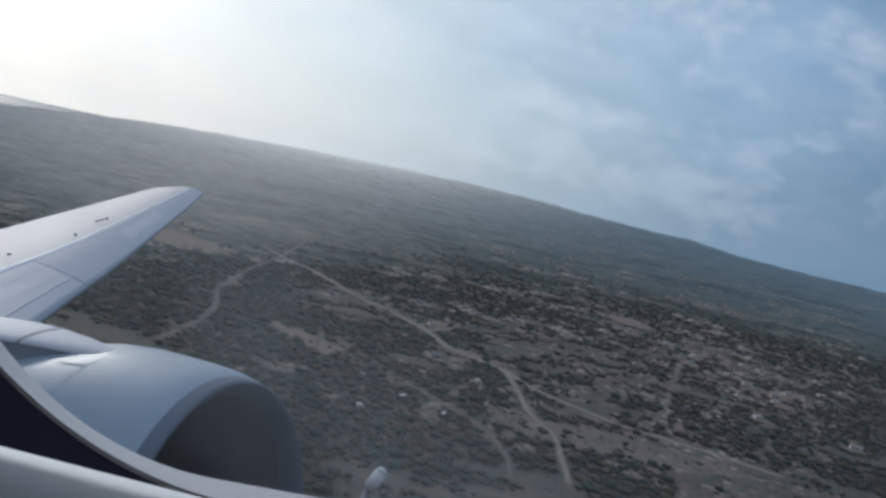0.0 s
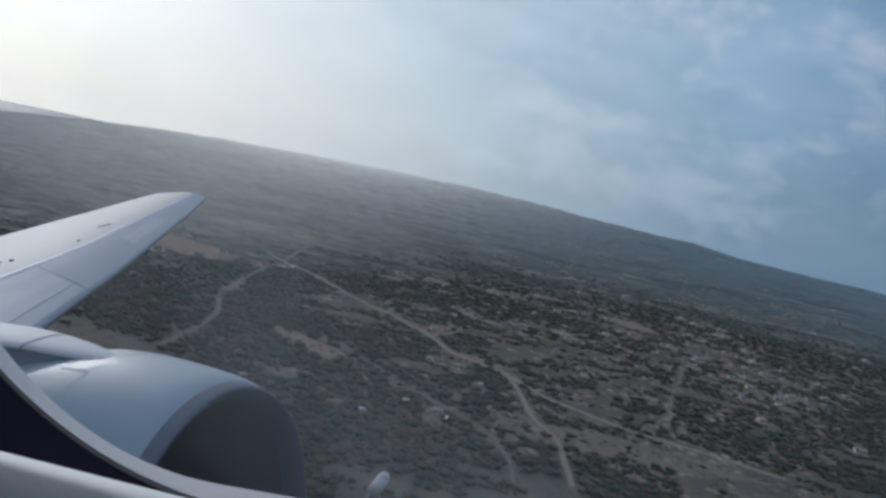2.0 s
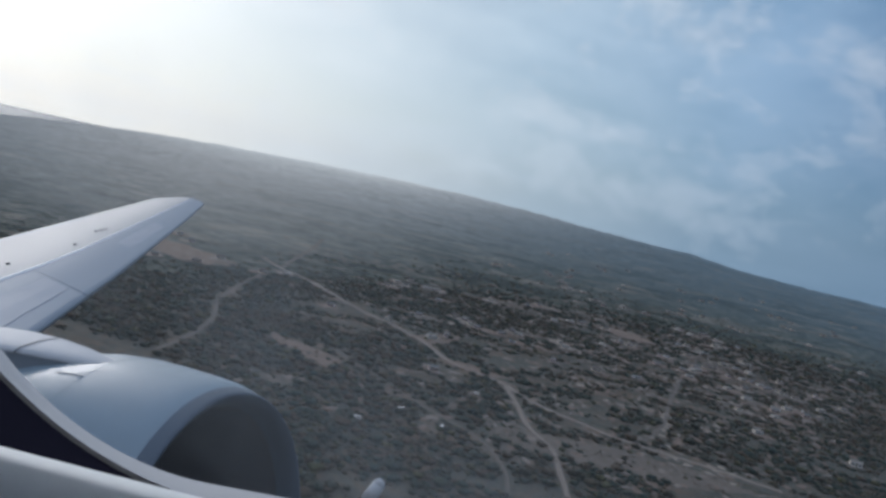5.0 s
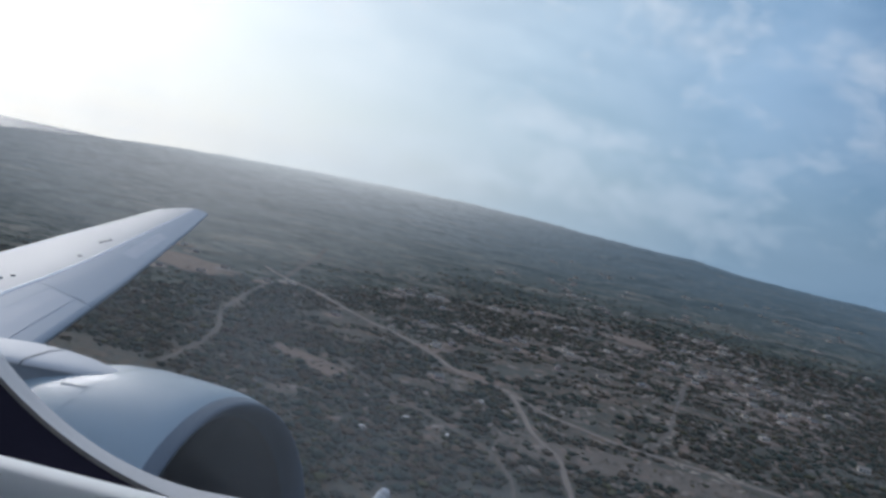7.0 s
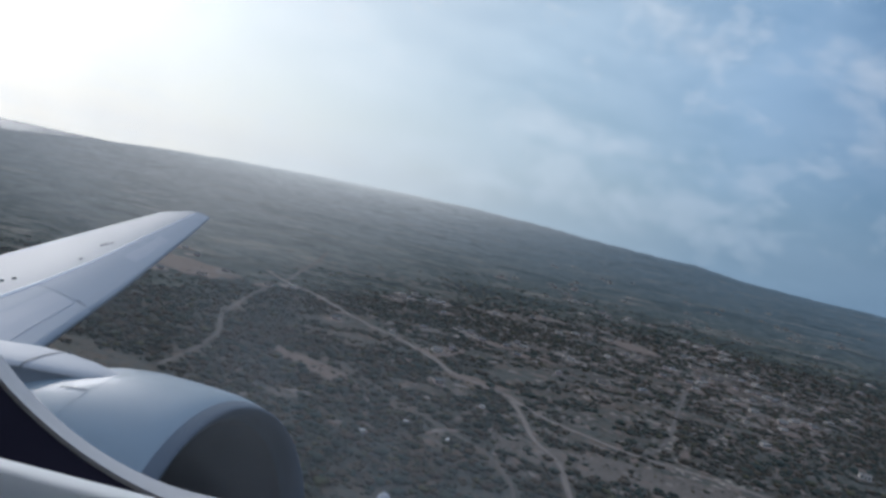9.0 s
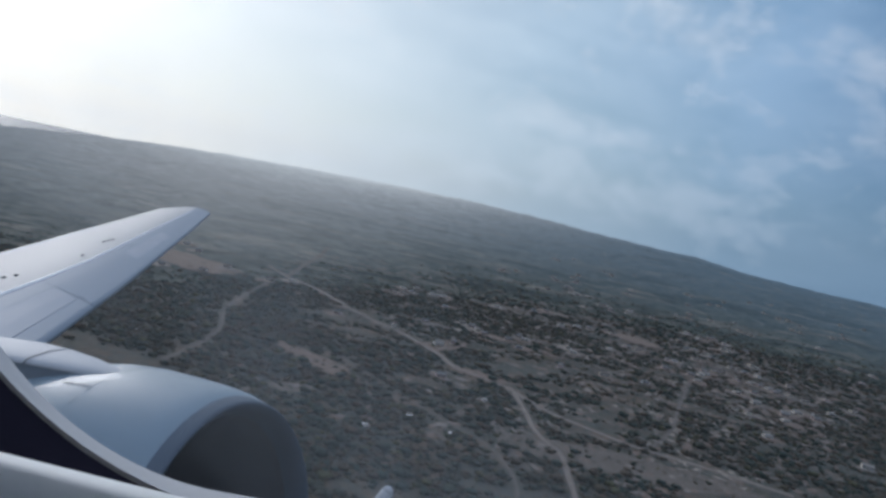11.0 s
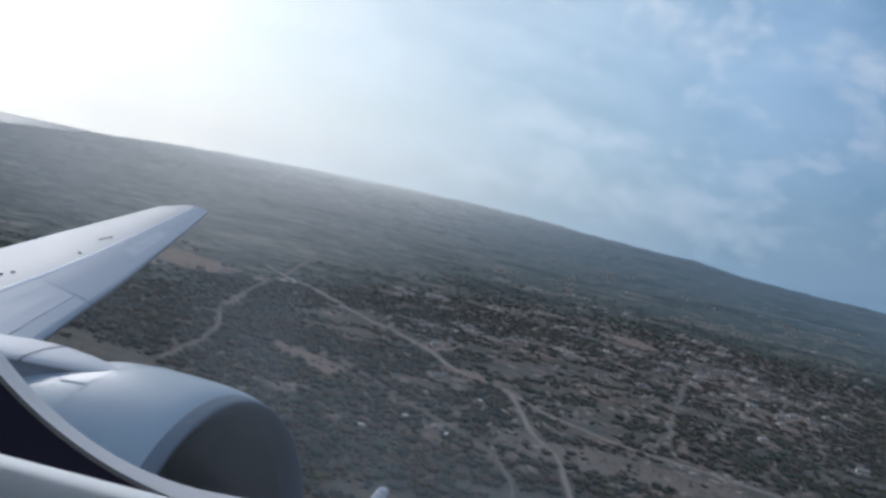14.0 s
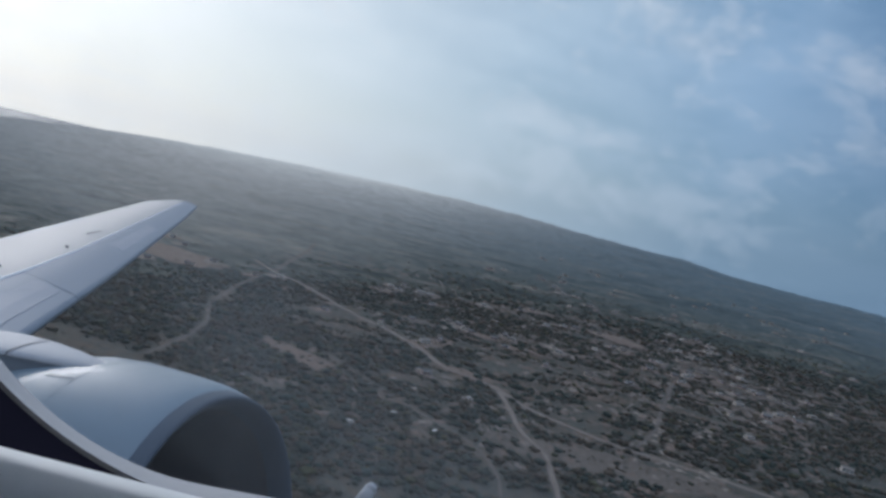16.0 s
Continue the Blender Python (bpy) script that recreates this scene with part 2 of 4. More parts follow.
def grime_material():
    """Window plastic, clear but for a film of dust and dried streaks that the sun lights."""
    m = bpy.data.materials.new("dusty window pane")
    m.use_nodes = True
    g = Nodes(m.node_tree)
    at = g.add("ShaderNodeTexCoord").outputs["Object"]
    xyz = g.add("ShaderNodeSeparateXYZ", ("Vector", at))
    # the dust is thicker below a slanting wiped edge
    slant = g.math("ADD", g.math("MULTIPLY", xyz.outputs["X"], -0.66), g.math("MULTIPLY", xyz.outputs["Z"], -0.75))
    slant = g.math("ADD", slant, g.math("MULTIPLY", g.math("SUBTRACT", g.noise(at, 26, 5, 0.55, 0.8), 0.5), 0.05))
    film = g.ramp(slant, (0.046, 0.0), (0.086, 0.95), (0.112, 1.0), (0.132, 0.70), (0.153, 0.08))
    streak = g.add("ShaderNodeMapping", ("Vector", at), ("Rotation", (0, radians(48), 0)), ("Scale", (1.0, 1.0, 0.4))).outputs["Vector"]
    smears = g.ramp(g.noise(streak, 34, 4, 0.5, 0.8), (0.36, 0.35), (0.68, 1.0))
    # besides the dust, the even base and bluish tint stand in for air haze
    dust = g.math("ADD", 0.020, g.math("MULTIPLY", g.math("MULTIPLY", film, smears), 0.064))
    lit = g.add("ShaderNodeBsdfTranslucent", ("Color", (0.68, 0.73, 0.785, 1)))
    back = g.add("ShaderNodeBsdfDiffuse", ("Color", (0.68, 0.73, 0.785, 1)))
    film = g.add("ShaderNodeMixShader", (0, 0.35), (1, lit.outputs[0]), (2, back.outputs[0]))
    clear = g.add("ShaderNodeBsdfTransparent")
    g.add("ShaderNodeOutputMaterial", ("Surface", g.add("ShaderNodeMixShader", (0, dust), (1, clear.outputs[0]), (2, film.outputs[0])).outputs[0]))
    return m


M_PANE = grime_material()
M_WALLS = [material("%s house wall" % n, c, 0.9, 0, [(0.5, 0.5, tuple(v * 0.82 for v in c)), (3.0, 0.3, tuple(v * 0.7 for v in c))], 0.2, 4)
           for n, c in (("white", (0.547, 0.493, 0.425)), ("cream", (0.465, 0.411, 0.329)), ("pinkish", (0.411, 0.315, 0.274)), ("pale grey", (0.356, 0.369, 0.369)))]
M_ROOFS = [material("%s house roof" % n, c, 0.85, 0, [(0.6, 0.5, tuple(v * 0.75 for v in c)), (4.0, 0.3, tuple(v * 0.6 for v in c))], 0.3, 5)
           for n, c in (("pale", (0.185, 0.157, 0.128)), ("terracotta", (0.117, 0.087, 0.070)), ("grey", (0.121, 0.110, 0.100)), ("brown", (0.093, 0.075, 0.063)))]
M_YELLOW = material("yellow painted house wall", (0.50, 0.38, 0.12), 0.85, 0, [(0.5, 0.5, (0.42, 0.31, 0.10)), (3.0, 0.3, (0.36, 0.28, 0.12))], 0.2, 4)
M_CONCRETE = material("weathered concrete", (0.24, 0.235, 0.225), 0.9, 0, [(0.06, 0.6, (0.18, 0.175, 0.17)), (1.2, 0.4, (0.15, 0.148, 0.142))], 0.3, 3)
M_LINE = material("worn yellow paint", (0.42, 0.33, 0.10), 0.8, 0, [(0.7, 0.6, (0.30, 0.26, 0.15)), (5.0, 0.4, (0.25, 0.23, 0.17))])
M_STONE = material("pale limestone rubble", (0.34, 0.31, 0.26), 0.95, 0, [(0.9, 0.5, (0.24, 0.215, 0.18)), (6.0, 0.4, (0.18, 0.165, 0.14))], 0.5, 6)
M_WINDOW = material("dark window glass", (0.03, 0.035, 0.04), 0.15, 0, [(2.0, 0.4, (0.05, 0.055, 0.06))])
M_DOOR = material("brown painted door", (0.16, 0.10, 0.06), 0.6, 0, [(3.0, 0.4, (0.12, 0.075, 0.045))])


# ---- mesh helpers ----
def mesh_of(name, verts, faces, mat, smooth=False):
    me = bpy.data.meshes.new(name)
    me.from_pydata([tuple(v) for v in verts], [], faces)
    me.materials.append(mat)
    if smooth:
        me.polygons.foreach_set("use_smooth", [True] * len(me.polygons))
    me.update()
    return me


def triangles(name, verts, tris, mat):
    """A mesh from big arrays of corners and triangles."""
    me = bpy.data.meshes.new(name)
    me.vertices.add(len(verts))
    me.vertices.foreach_set("co", np.asarray(verts, np.float32).ravel())
    me.loops.add(len(tris) * 3)
    me.loops.foreach_set("vertex_index", np.asarray(tris, np.int32).ravel())
    me.polygons.add(len(tris))
    me.polygons.foreach_set("loop_start", np.arange(0, len(tris) * 3, 3, dtype=np.int32))
    me.polygons.foreach_set("loop_total", np.full(len(tris), 3, np.int32))
    me.materials.append(mat)
    me.update(calc_edges=True)
    return me


def part(name, me, parent, label=""):
    """One mesh object under a thing or a part."""
    ob = new(name, me)
    ob.parent = parent
    return tagged(ob, label)


def box(cx, cy, cz, sx, sy, sz, bm=None):
    bm = bm or bmesh.new()
    bmesh.ops.create_cube(bm, size=1.0, matrix=Matrix.Translation((cx, cy, cz)) @ Matrix.Diagonal((sx, sy, sz, 1)))
    return bm


def from_bm(name, bm, mat, smooth=False, bevel=0.0):
    if bevel:
        bmesh.ops.bevel(bm, geom=bm.edges[:], offset=bevel, segments=2, affect="EDGES")
    bmesh.ops.recalc_face_normals(bm, faces=bm.faces[:])
    me = bpy.data.meshes.new(name)
    bm.to_mesh(me)
    bm.free()
    me.materials.append(mat)
    if smooth:
        me.polygons.foreach_set("use_smooth", [True] * len(me.polygons))
    return me


def lattice(rows, closed=False):
    """Corners and quads of a net of rows of points."""
    n, k = len(rows), len(rows[0])
    verts = [p for row in rows for p in row]
    faces = []
    for i in range(n - 1):
        for j in range(k if closed else k - 1):
            a, b = i * k + j, i * k + (j + 1) % k
            faces.append((a, b, b + k, a + k))
    return verts, faces


def smooth_step(a, b, x):
    x = np.clip((x - a) / (b - a), 0, 1)
    return x * x * (3 - 2 * x)


# ---- land and sea ----
def value_noise(x, y, scale, seed):
    """Smooth random values 0..1 over the plan."""
    grid = np.random.default_rng(seed).random((256, 256))
    u, v = x / scale + 1000, y / scale + 1000
    i, j = np.floor(u).astype(int), np.floor(v).astype(int)
    a, b = u - i, v - j
    a, b = a * a * (3 - 2 * a), b * b * (3 - 2 * b)
    g = lambda p, q: grid[p % 256, q % 256]
    return (g(i, j) * (1 - a) + g(i + 1, j) * a) * (1 - b) + (g(i, j + 1) * (1 - a) + g(i + 1, j + 1) * a) * b


RIDGE_BEARINGS = (-180, -60, -36, -28, -22, -16, -10, -4, 2, 8, 13, 17, 19, 20.8, 25, 31, 45, 60, 90, 180)
RIDGE_HEIGHTS = (0, 0, 0, 0, 20, 36, 58, 74, 78, 66, 51, 44, 46, 26, 17, 12, 10, 8, 0, 0)


def ridge(az):
    """Height in metres of the far high ground by its bearing in degrees."""
    rows = [np.interp(az + d, RIDGE_BEARINGS, RIDGE_HEIGHTS) for d in (-0.8, -0.4, 0.0, 0.4, 0.8)]
    return sum(rows) / 5 + 1.6 * np.sin(np.radians(az * 23)) + 1.0 * np.sin(np.radians(az * 61 + 40))


def sea_side(x, y):
    """Metres by which a place lies beyond the shore line."""
    return (-(x + 1760) * 605 + (y - 3199) * 24) / 605.5


def land_height(x, y):
    x, y = np.asarray(x, float), np.asarray(y, float)
    r, az = np.hypot(x, y), np.degrees(np.arctan2(x, y))
    h = ridge(az) * smooth_step(2400, 4700, r)
    h = h + 3.0 * np.sin(x / 190 + 1) * np.cos(y / 230) * smooth_step(900, 1800, r) + 0.6 * np.sin(x / 47) * np.sin(y / 39 + 2)
    return h - 14 * smooth_step(-60, 160, sea_side(x, y)) * (np.abs(az + 45) < 40)


def make_land():
    radii = np.concatenate([[0.0], np.geomspace(20, 4880, 150)])
    turns = np.radians(np.concatenate([np.arange(-45, 45, 0.4), np.arange(45, 315, 3.0)]))
    R, A = np.meshgrid(radii[1:], turns, indexing="ij")
    X, Y = R * np.sin(A), R * np.cos(A)
    Z = land_height(X, Y)
    n, k = X.shape
    verts = np.concatenate([[[0, 0, float(land_height(0, 0))]], np.stack([X, Y, Z], -1).reshape(-1, 3)])
    i, j = np.meshgrid(np.arange(n - 1), np.arange(k), indexing="ij")
    a, b = 1 + i * k + j, 1 + i * k + (j + 1) % k
    quads = np.concatenate([np.stack([a, a + k, b + k], -1).reshape(-1, 3), np.stack([a, b + k, b], -1).reshape(-1, 3)])
    j = np.arange(k)
    cap = np.stack([np.zeros(k, int), 1 + j, 1 + (j + 1) % k], -1)
    me = triangles("ground", verts, np.concatenate([cap, quads]), M_GROUND)
    me.polygons.foreach_set("use_smooth", [True] * len(me.polygons))
    tagged(new("ground", me), "flat dry scrubland rising to far low hills", "ground", kind="structure")
    rows = [[(x, y, -5.0) for x in np.linspace(-4600, -1200, 30)] for y in np.linspace(900, 4800, 30)]
    rows = [[p if math.hypot(p[0], p[1]) < 4870 else tuple(np.array(p) * (4870 / math.hypot(p[0], p[1]), 4870 / math.hypot(p[0], p[1]), 1)) for p in r] for r in rows]
    tagged(new("water", mesh_of("water", *lattice(rows), M_SEA)), "pale calm sea beyond the low shore", "sea", kind="structure")


make_land()


def haze_edge(az):
    """Metres out at which the far land with its painted haze begins, by bearing."""
    return 1250 - 560 * np.maximum(0.0, np.cos(np.radians(az + 21))) ** 9


def far_lift(x, y):
    """Metres by which the far woods stand above the bare land."""
    r, az = np.hypot(x, y), np.degrees(np.arctan2(x, y))
    edge = haze_edge(az)
    u = (r - edge) / (4890 - edge)
    lift = -0.3 + 2.0 * smooth_step(0, 0.05, u) + 3.8 * smooth_step(0.05, 0.3, u) + (4.0 * value_noise(x, y, 60, 11) + 7.0 * value_noise(x, y, 33, 12)) * smooth_step(2200, 3000, r)
    return np.where((sea_side(x, y) > 0) & (az < 0), -1.0, lift)


def surface(x, y):
    """The height on which far and near things stand."""
    return float(land_height(x, y) + max(0.0, float(far_lift(np.float64(x), np.float64(y))) + 0.2))


def make_far_hills():
    """Hills and coast, kilometres off; haze painted as glow, paler with distance and towards the sun."""
    m = bpy.data.materials.new("far land with painted haze")
    m.use_nodes = True
    g = Nodes(m.node_tree)
    at = g.add("ShaderNodeTexCoord").outputs["Object"]
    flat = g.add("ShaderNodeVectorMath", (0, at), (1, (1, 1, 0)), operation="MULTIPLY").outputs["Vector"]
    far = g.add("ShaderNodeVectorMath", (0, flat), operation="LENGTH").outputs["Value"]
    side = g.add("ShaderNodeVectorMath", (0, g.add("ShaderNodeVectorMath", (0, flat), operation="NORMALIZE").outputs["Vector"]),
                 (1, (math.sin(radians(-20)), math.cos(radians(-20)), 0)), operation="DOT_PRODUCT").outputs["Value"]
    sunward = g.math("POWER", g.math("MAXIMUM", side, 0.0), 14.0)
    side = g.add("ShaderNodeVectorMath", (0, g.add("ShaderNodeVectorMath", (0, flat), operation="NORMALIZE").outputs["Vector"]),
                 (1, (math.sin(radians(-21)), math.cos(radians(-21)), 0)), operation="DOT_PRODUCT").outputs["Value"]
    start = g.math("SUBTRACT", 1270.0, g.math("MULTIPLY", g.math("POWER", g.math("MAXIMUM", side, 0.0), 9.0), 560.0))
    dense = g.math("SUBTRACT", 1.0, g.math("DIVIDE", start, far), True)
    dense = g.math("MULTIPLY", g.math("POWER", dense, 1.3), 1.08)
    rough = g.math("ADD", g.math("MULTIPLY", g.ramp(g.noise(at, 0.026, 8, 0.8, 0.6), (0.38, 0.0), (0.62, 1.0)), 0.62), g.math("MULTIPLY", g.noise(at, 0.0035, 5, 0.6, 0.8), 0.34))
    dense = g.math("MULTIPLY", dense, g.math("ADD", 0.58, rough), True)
    rows = g.add("ShaderNodeMapping", ("Vector", at), ("Scale", (0.6, 1.0, 1.0))).outputs["Vector"]
    mottle = g.ramp(g.noise(rows, 0.05, 8, 0.8, 0.3), (0.42, 0.0), (0.58, 1.0))
    land = g.mix(mottle, (0.014, 0.022, 0.019), (0.104, 0.102, 0.080))
    land = g.mix(g.ramp(g.noise(at, 0.011, 6, 0.7, 0.5), (0.50, 0.0), (0.66, 0.8)), land, (0.040, 0.046, 0.040))
    specks = g.ramp(g.noise(at, 0.07, 3, 0.6, 0.2), (0.63, 0.0), (0.69, 1.0))
    land = g.mix(g.math("MULTIPLY", specks, 0.8), land, (0.24, 0.205, 0.17))
    # clearings and fields show through the painted haze as pale streaks, woods as darker ones
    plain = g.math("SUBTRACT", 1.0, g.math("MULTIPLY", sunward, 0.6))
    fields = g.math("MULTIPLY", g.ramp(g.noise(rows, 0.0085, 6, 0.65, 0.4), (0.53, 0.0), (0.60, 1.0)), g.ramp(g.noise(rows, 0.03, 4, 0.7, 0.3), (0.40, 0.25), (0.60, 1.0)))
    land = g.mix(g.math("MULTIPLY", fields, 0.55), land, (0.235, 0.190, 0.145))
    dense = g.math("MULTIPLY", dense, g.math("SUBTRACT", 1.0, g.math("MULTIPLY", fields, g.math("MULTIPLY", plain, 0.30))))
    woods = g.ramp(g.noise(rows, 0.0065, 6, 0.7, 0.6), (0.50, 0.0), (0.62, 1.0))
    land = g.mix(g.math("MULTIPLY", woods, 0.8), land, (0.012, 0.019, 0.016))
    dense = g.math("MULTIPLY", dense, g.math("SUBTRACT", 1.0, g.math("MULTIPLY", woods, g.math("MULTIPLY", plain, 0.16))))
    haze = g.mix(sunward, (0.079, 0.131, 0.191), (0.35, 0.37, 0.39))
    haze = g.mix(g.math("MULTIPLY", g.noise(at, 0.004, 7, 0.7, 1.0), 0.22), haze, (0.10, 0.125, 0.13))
    # bright mist painted into the glow of the farthest ridge below the sun
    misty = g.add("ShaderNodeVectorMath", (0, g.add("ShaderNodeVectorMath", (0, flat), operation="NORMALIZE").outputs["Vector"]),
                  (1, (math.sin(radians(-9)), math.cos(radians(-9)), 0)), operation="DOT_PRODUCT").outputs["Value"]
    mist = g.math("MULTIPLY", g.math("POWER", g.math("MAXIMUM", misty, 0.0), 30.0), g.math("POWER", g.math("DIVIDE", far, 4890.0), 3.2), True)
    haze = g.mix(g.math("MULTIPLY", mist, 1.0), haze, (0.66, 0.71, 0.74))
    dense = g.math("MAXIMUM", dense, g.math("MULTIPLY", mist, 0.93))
    # haze is put on the land itself, as emission mixed in by dense
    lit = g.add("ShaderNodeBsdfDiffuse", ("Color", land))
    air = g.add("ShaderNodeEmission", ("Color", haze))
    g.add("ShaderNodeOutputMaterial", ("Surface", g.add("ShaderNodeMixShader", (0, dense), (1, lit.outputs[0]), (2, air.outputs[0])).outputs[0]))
    turns = np.radians(np.arange(-48, 48.1, 0.2))
    U, A = np.meshgrid(np.linspace(0, 1, 80), turns, indexing="ij")
    edge = haze_edge(np.degrees(A))
    R = edge + U * (4890 - edge)
    X, Y = R * np.sin(A), R * np.cos(A)
    Z = land_height(X, Y) + far_lift(X, Y)
    n, k = X.shape
    i, j = np.meshgrid(np.arange(n - 1), np.arange(k - 1), indexing="ij")
    a = i * k + j
    tris = np.concatenate([np.stack([a, a + k + 1, a + k], -1).reshape(-1, 3), np.stack([a, a + 1, a + k + 1], -1).reshape(-1, 3)])
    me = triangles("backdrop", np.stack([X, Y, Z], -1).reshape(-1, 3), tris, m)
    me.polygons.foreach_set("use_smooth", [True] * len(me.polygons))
    tagged(new("backdrop", me), "wooded plain and low hills far off, haze painted as glow", "distance", kind="structure")


make_far_hills()


def spline(points, step):
    """Places along a smooth line through the points, about step metres apart."""
    pts = [np.array(p, float) for p in points]
    pts = [2 * pts[0] - pts[1]] + pts + [2 * pts[-1] - pts[-2]]
    out = []
    for p0, p1, p2, p3 in zip(pts, pts[1:], pts[2:], pts[3:]):
        for t in np.linspace(0, 1, max(2, int(np.linalg.norm(p2 - p1) / step)), endpoint=False):
            out.append(0.5 * (2 * p1 + (p2 - p0) * t + (2 * p0 - 5 * p1 + 4 * p2 - p3) * t * t + (3 * p1 - p0 - 3 * p2 + p3) * t ** 3))
    return out + [pts[-2]]


ROAD_LINES = []


def road(name, label, points, width, mat=None, lift=0.12):
    line = spline(points, 9)
    ROAD_LINES.append((np.array(line), width / 2 + 1.5))
    rows = []
    for i, p in enumerate(line):
        d = line[min(i + 1, len(line) - 1)] - line[max(i - 1, 0)]
        side = np.array([-d[1], d[0]]) / max(np.linalg.norm(d), 1e-6)
        row = []
        w = width * (1 + 0.22 * noise.noise((p[0] / 31, p[1] / 31, 3.0)))
        for s in (-1.0, -0.6, 0.0, 0.6, 1.0):
            wob = 0.9 * noise.noise((p[0] / 7, p[1] / 7, 9.0 * s)) if abs(s) == 1 else 0
            q = p + side * (s * w / 2 + wob)
            row.append((q[0], q[1], surface(q[0], q[1]) + lift + (0.9 if math.hypot(q[0], q[1]) > 760 else 0) - (0.16 if abs(s) == 1 else 0)))
        rows.append(row)
    return tagged(new(name, mesh_of(name, *lattice(rows), mat or M_ROAD, True)), label, "road", kind="structure")


PATCHES = []


def bare_patch(name, label, cx, cy, ax, ay, turn, mat, rough=0.3, seed=0, lift=0.06):
    """A bare stretch of ground with an uneven outline."""
    c, s = math.cos(radians(turn)), math.sin(radians(turn))
    PATCHES.append((cx, cy, ax, ay, c, s))
    rows = []
    for k in range(8):
        row = []
        for j in range(56):
            a = j / 56 * math.tau
            u = k / 7 * (1 + rough * 1.6 * noise.noise((math.cos(a) * 2.1 + seed, math.sin(a) * 2.1, seed * 1.7)) + rough * 0.7 * noise.noise((math.cos(a) * 7, math.sin(a) * 7, seed)))
            x, y = ax * u * math.cos(a), ay * u * math.sin(a)
            px, py = cx + x * c - y * s, cy + x * s + y * c
            row.append((px, py, surface(px, py) + lift - (0.10 if k == 7 else 0)))
        rows.append(row)
    return tagged(new(name, mesh_of(name, *lattice(rows, True), mat, True)), label, "bare ground", kind="structure")


road("road", "wide pale dirt road through the scrub", [(-213, 928), (-177, 883), (-131, 844), (-80, 774), (-26, 722), (15, 664), (31, 630), (61, 608), (81, 591), (103, 554), (130, 533), (163, 512), (213, 500), (264, 481)], 6)
road("road", "pale dirt track branching through bare ground", [(81, 591), (86, 540), (89, 492), (101, 456), (101, 424), (100, 385)], 4.5)
road("road", "faint pale track across far scrub", [(-195, 1268), (-186, 1159), (-182, 1043), (-177, 883)], 5, M_FAINT)
road("road", "faint dirt track to the clearing", [(-185, 823), (-181, 666), (-161, 580), (-159, 507), (-163, 468)], 3, M_FAINT)
road("road", "thin pale track beside the field", [(121, 1164), (209, 1140), (269, 1081), (331, 1031), (428, 1006)], 4.5, M_TRACK)
road("road", "dirt track between bushes", [(290, 786), (238, 655), (211, 582), (179, 522)], 3.5, M_FAINT)
road("road", "faint dirt track", [(-60, 571), (-18, 522), (17, 482), (54, 441), (66, 403), (66, 374)], 2.5, M_FAINT)
bare_patch("bare_ground", "sandy bare ground between the tracks", 142, 466, 94, 23, 5, M_SAND, 0.25, 1)
bare_patch("bare_ground", "reddish bare strip among bushes", -73, 548, 54, 13, -37, M_REDSOIL, 0.30, 2)
bare_patch("bare_ground", "reddish bare soil by the road", 56, 619, 29, 11, -15, M_REDSOIL, 0.30, 3)
bare_patch("bare_ground", "bare reddish field", 284, 1009, 38, 27, -48, M_REDSOIL, 0.08, 4, 1.4)
bare_patch("bare_ground", "reddish bare soil by the road", 25, 699, 34, 9, 63, M_REDSOIL, 0.30, 5)
bare_patch("bare_ground", "bare sandy soil", -81, 470, 12, 9, -14, M_SAND, 0.30, 6)
bare_patch("bare_ground", "bare reddish soil", 68, 451, 41, 7, -81, M_SAND, 0.30, 9)


bare_patch("bare_ground", "brown bare clearing among the village houses", -300, 850, 88, 40, -20, M_REDSOIL, 0.30, 11)
# the ground passed earlier, by the end of the airfield
road("road", "straight pale track beside the airfield", [(-980, 190), (-850, 140), (-710, 90), (-622, 55), (-549, 39), (-440, 10)], 4.5)
road("road", "wide dirt track along the scrub", [(-640, 236), (-555, 190), (-490, 158), (-436, 129), (-360, 88)], 6, M_TRACK)
road("road", "dirt track leaving the village clearing", [(-399, 445), (-360, 350), (-330, 260), (-318, 200)], 4, M_TRACK)
bare_patch("bare_ground", "wide levelled dirt ground with rubble", -862, -96, 118, 46, 8, M_SAND, 0.22, 12)
bare_patch("bare_ground", "brown bare strip beside the apron", -700, -20, 130, 30, 12, M_REDSOIL, 0.30, 13, 0.05)


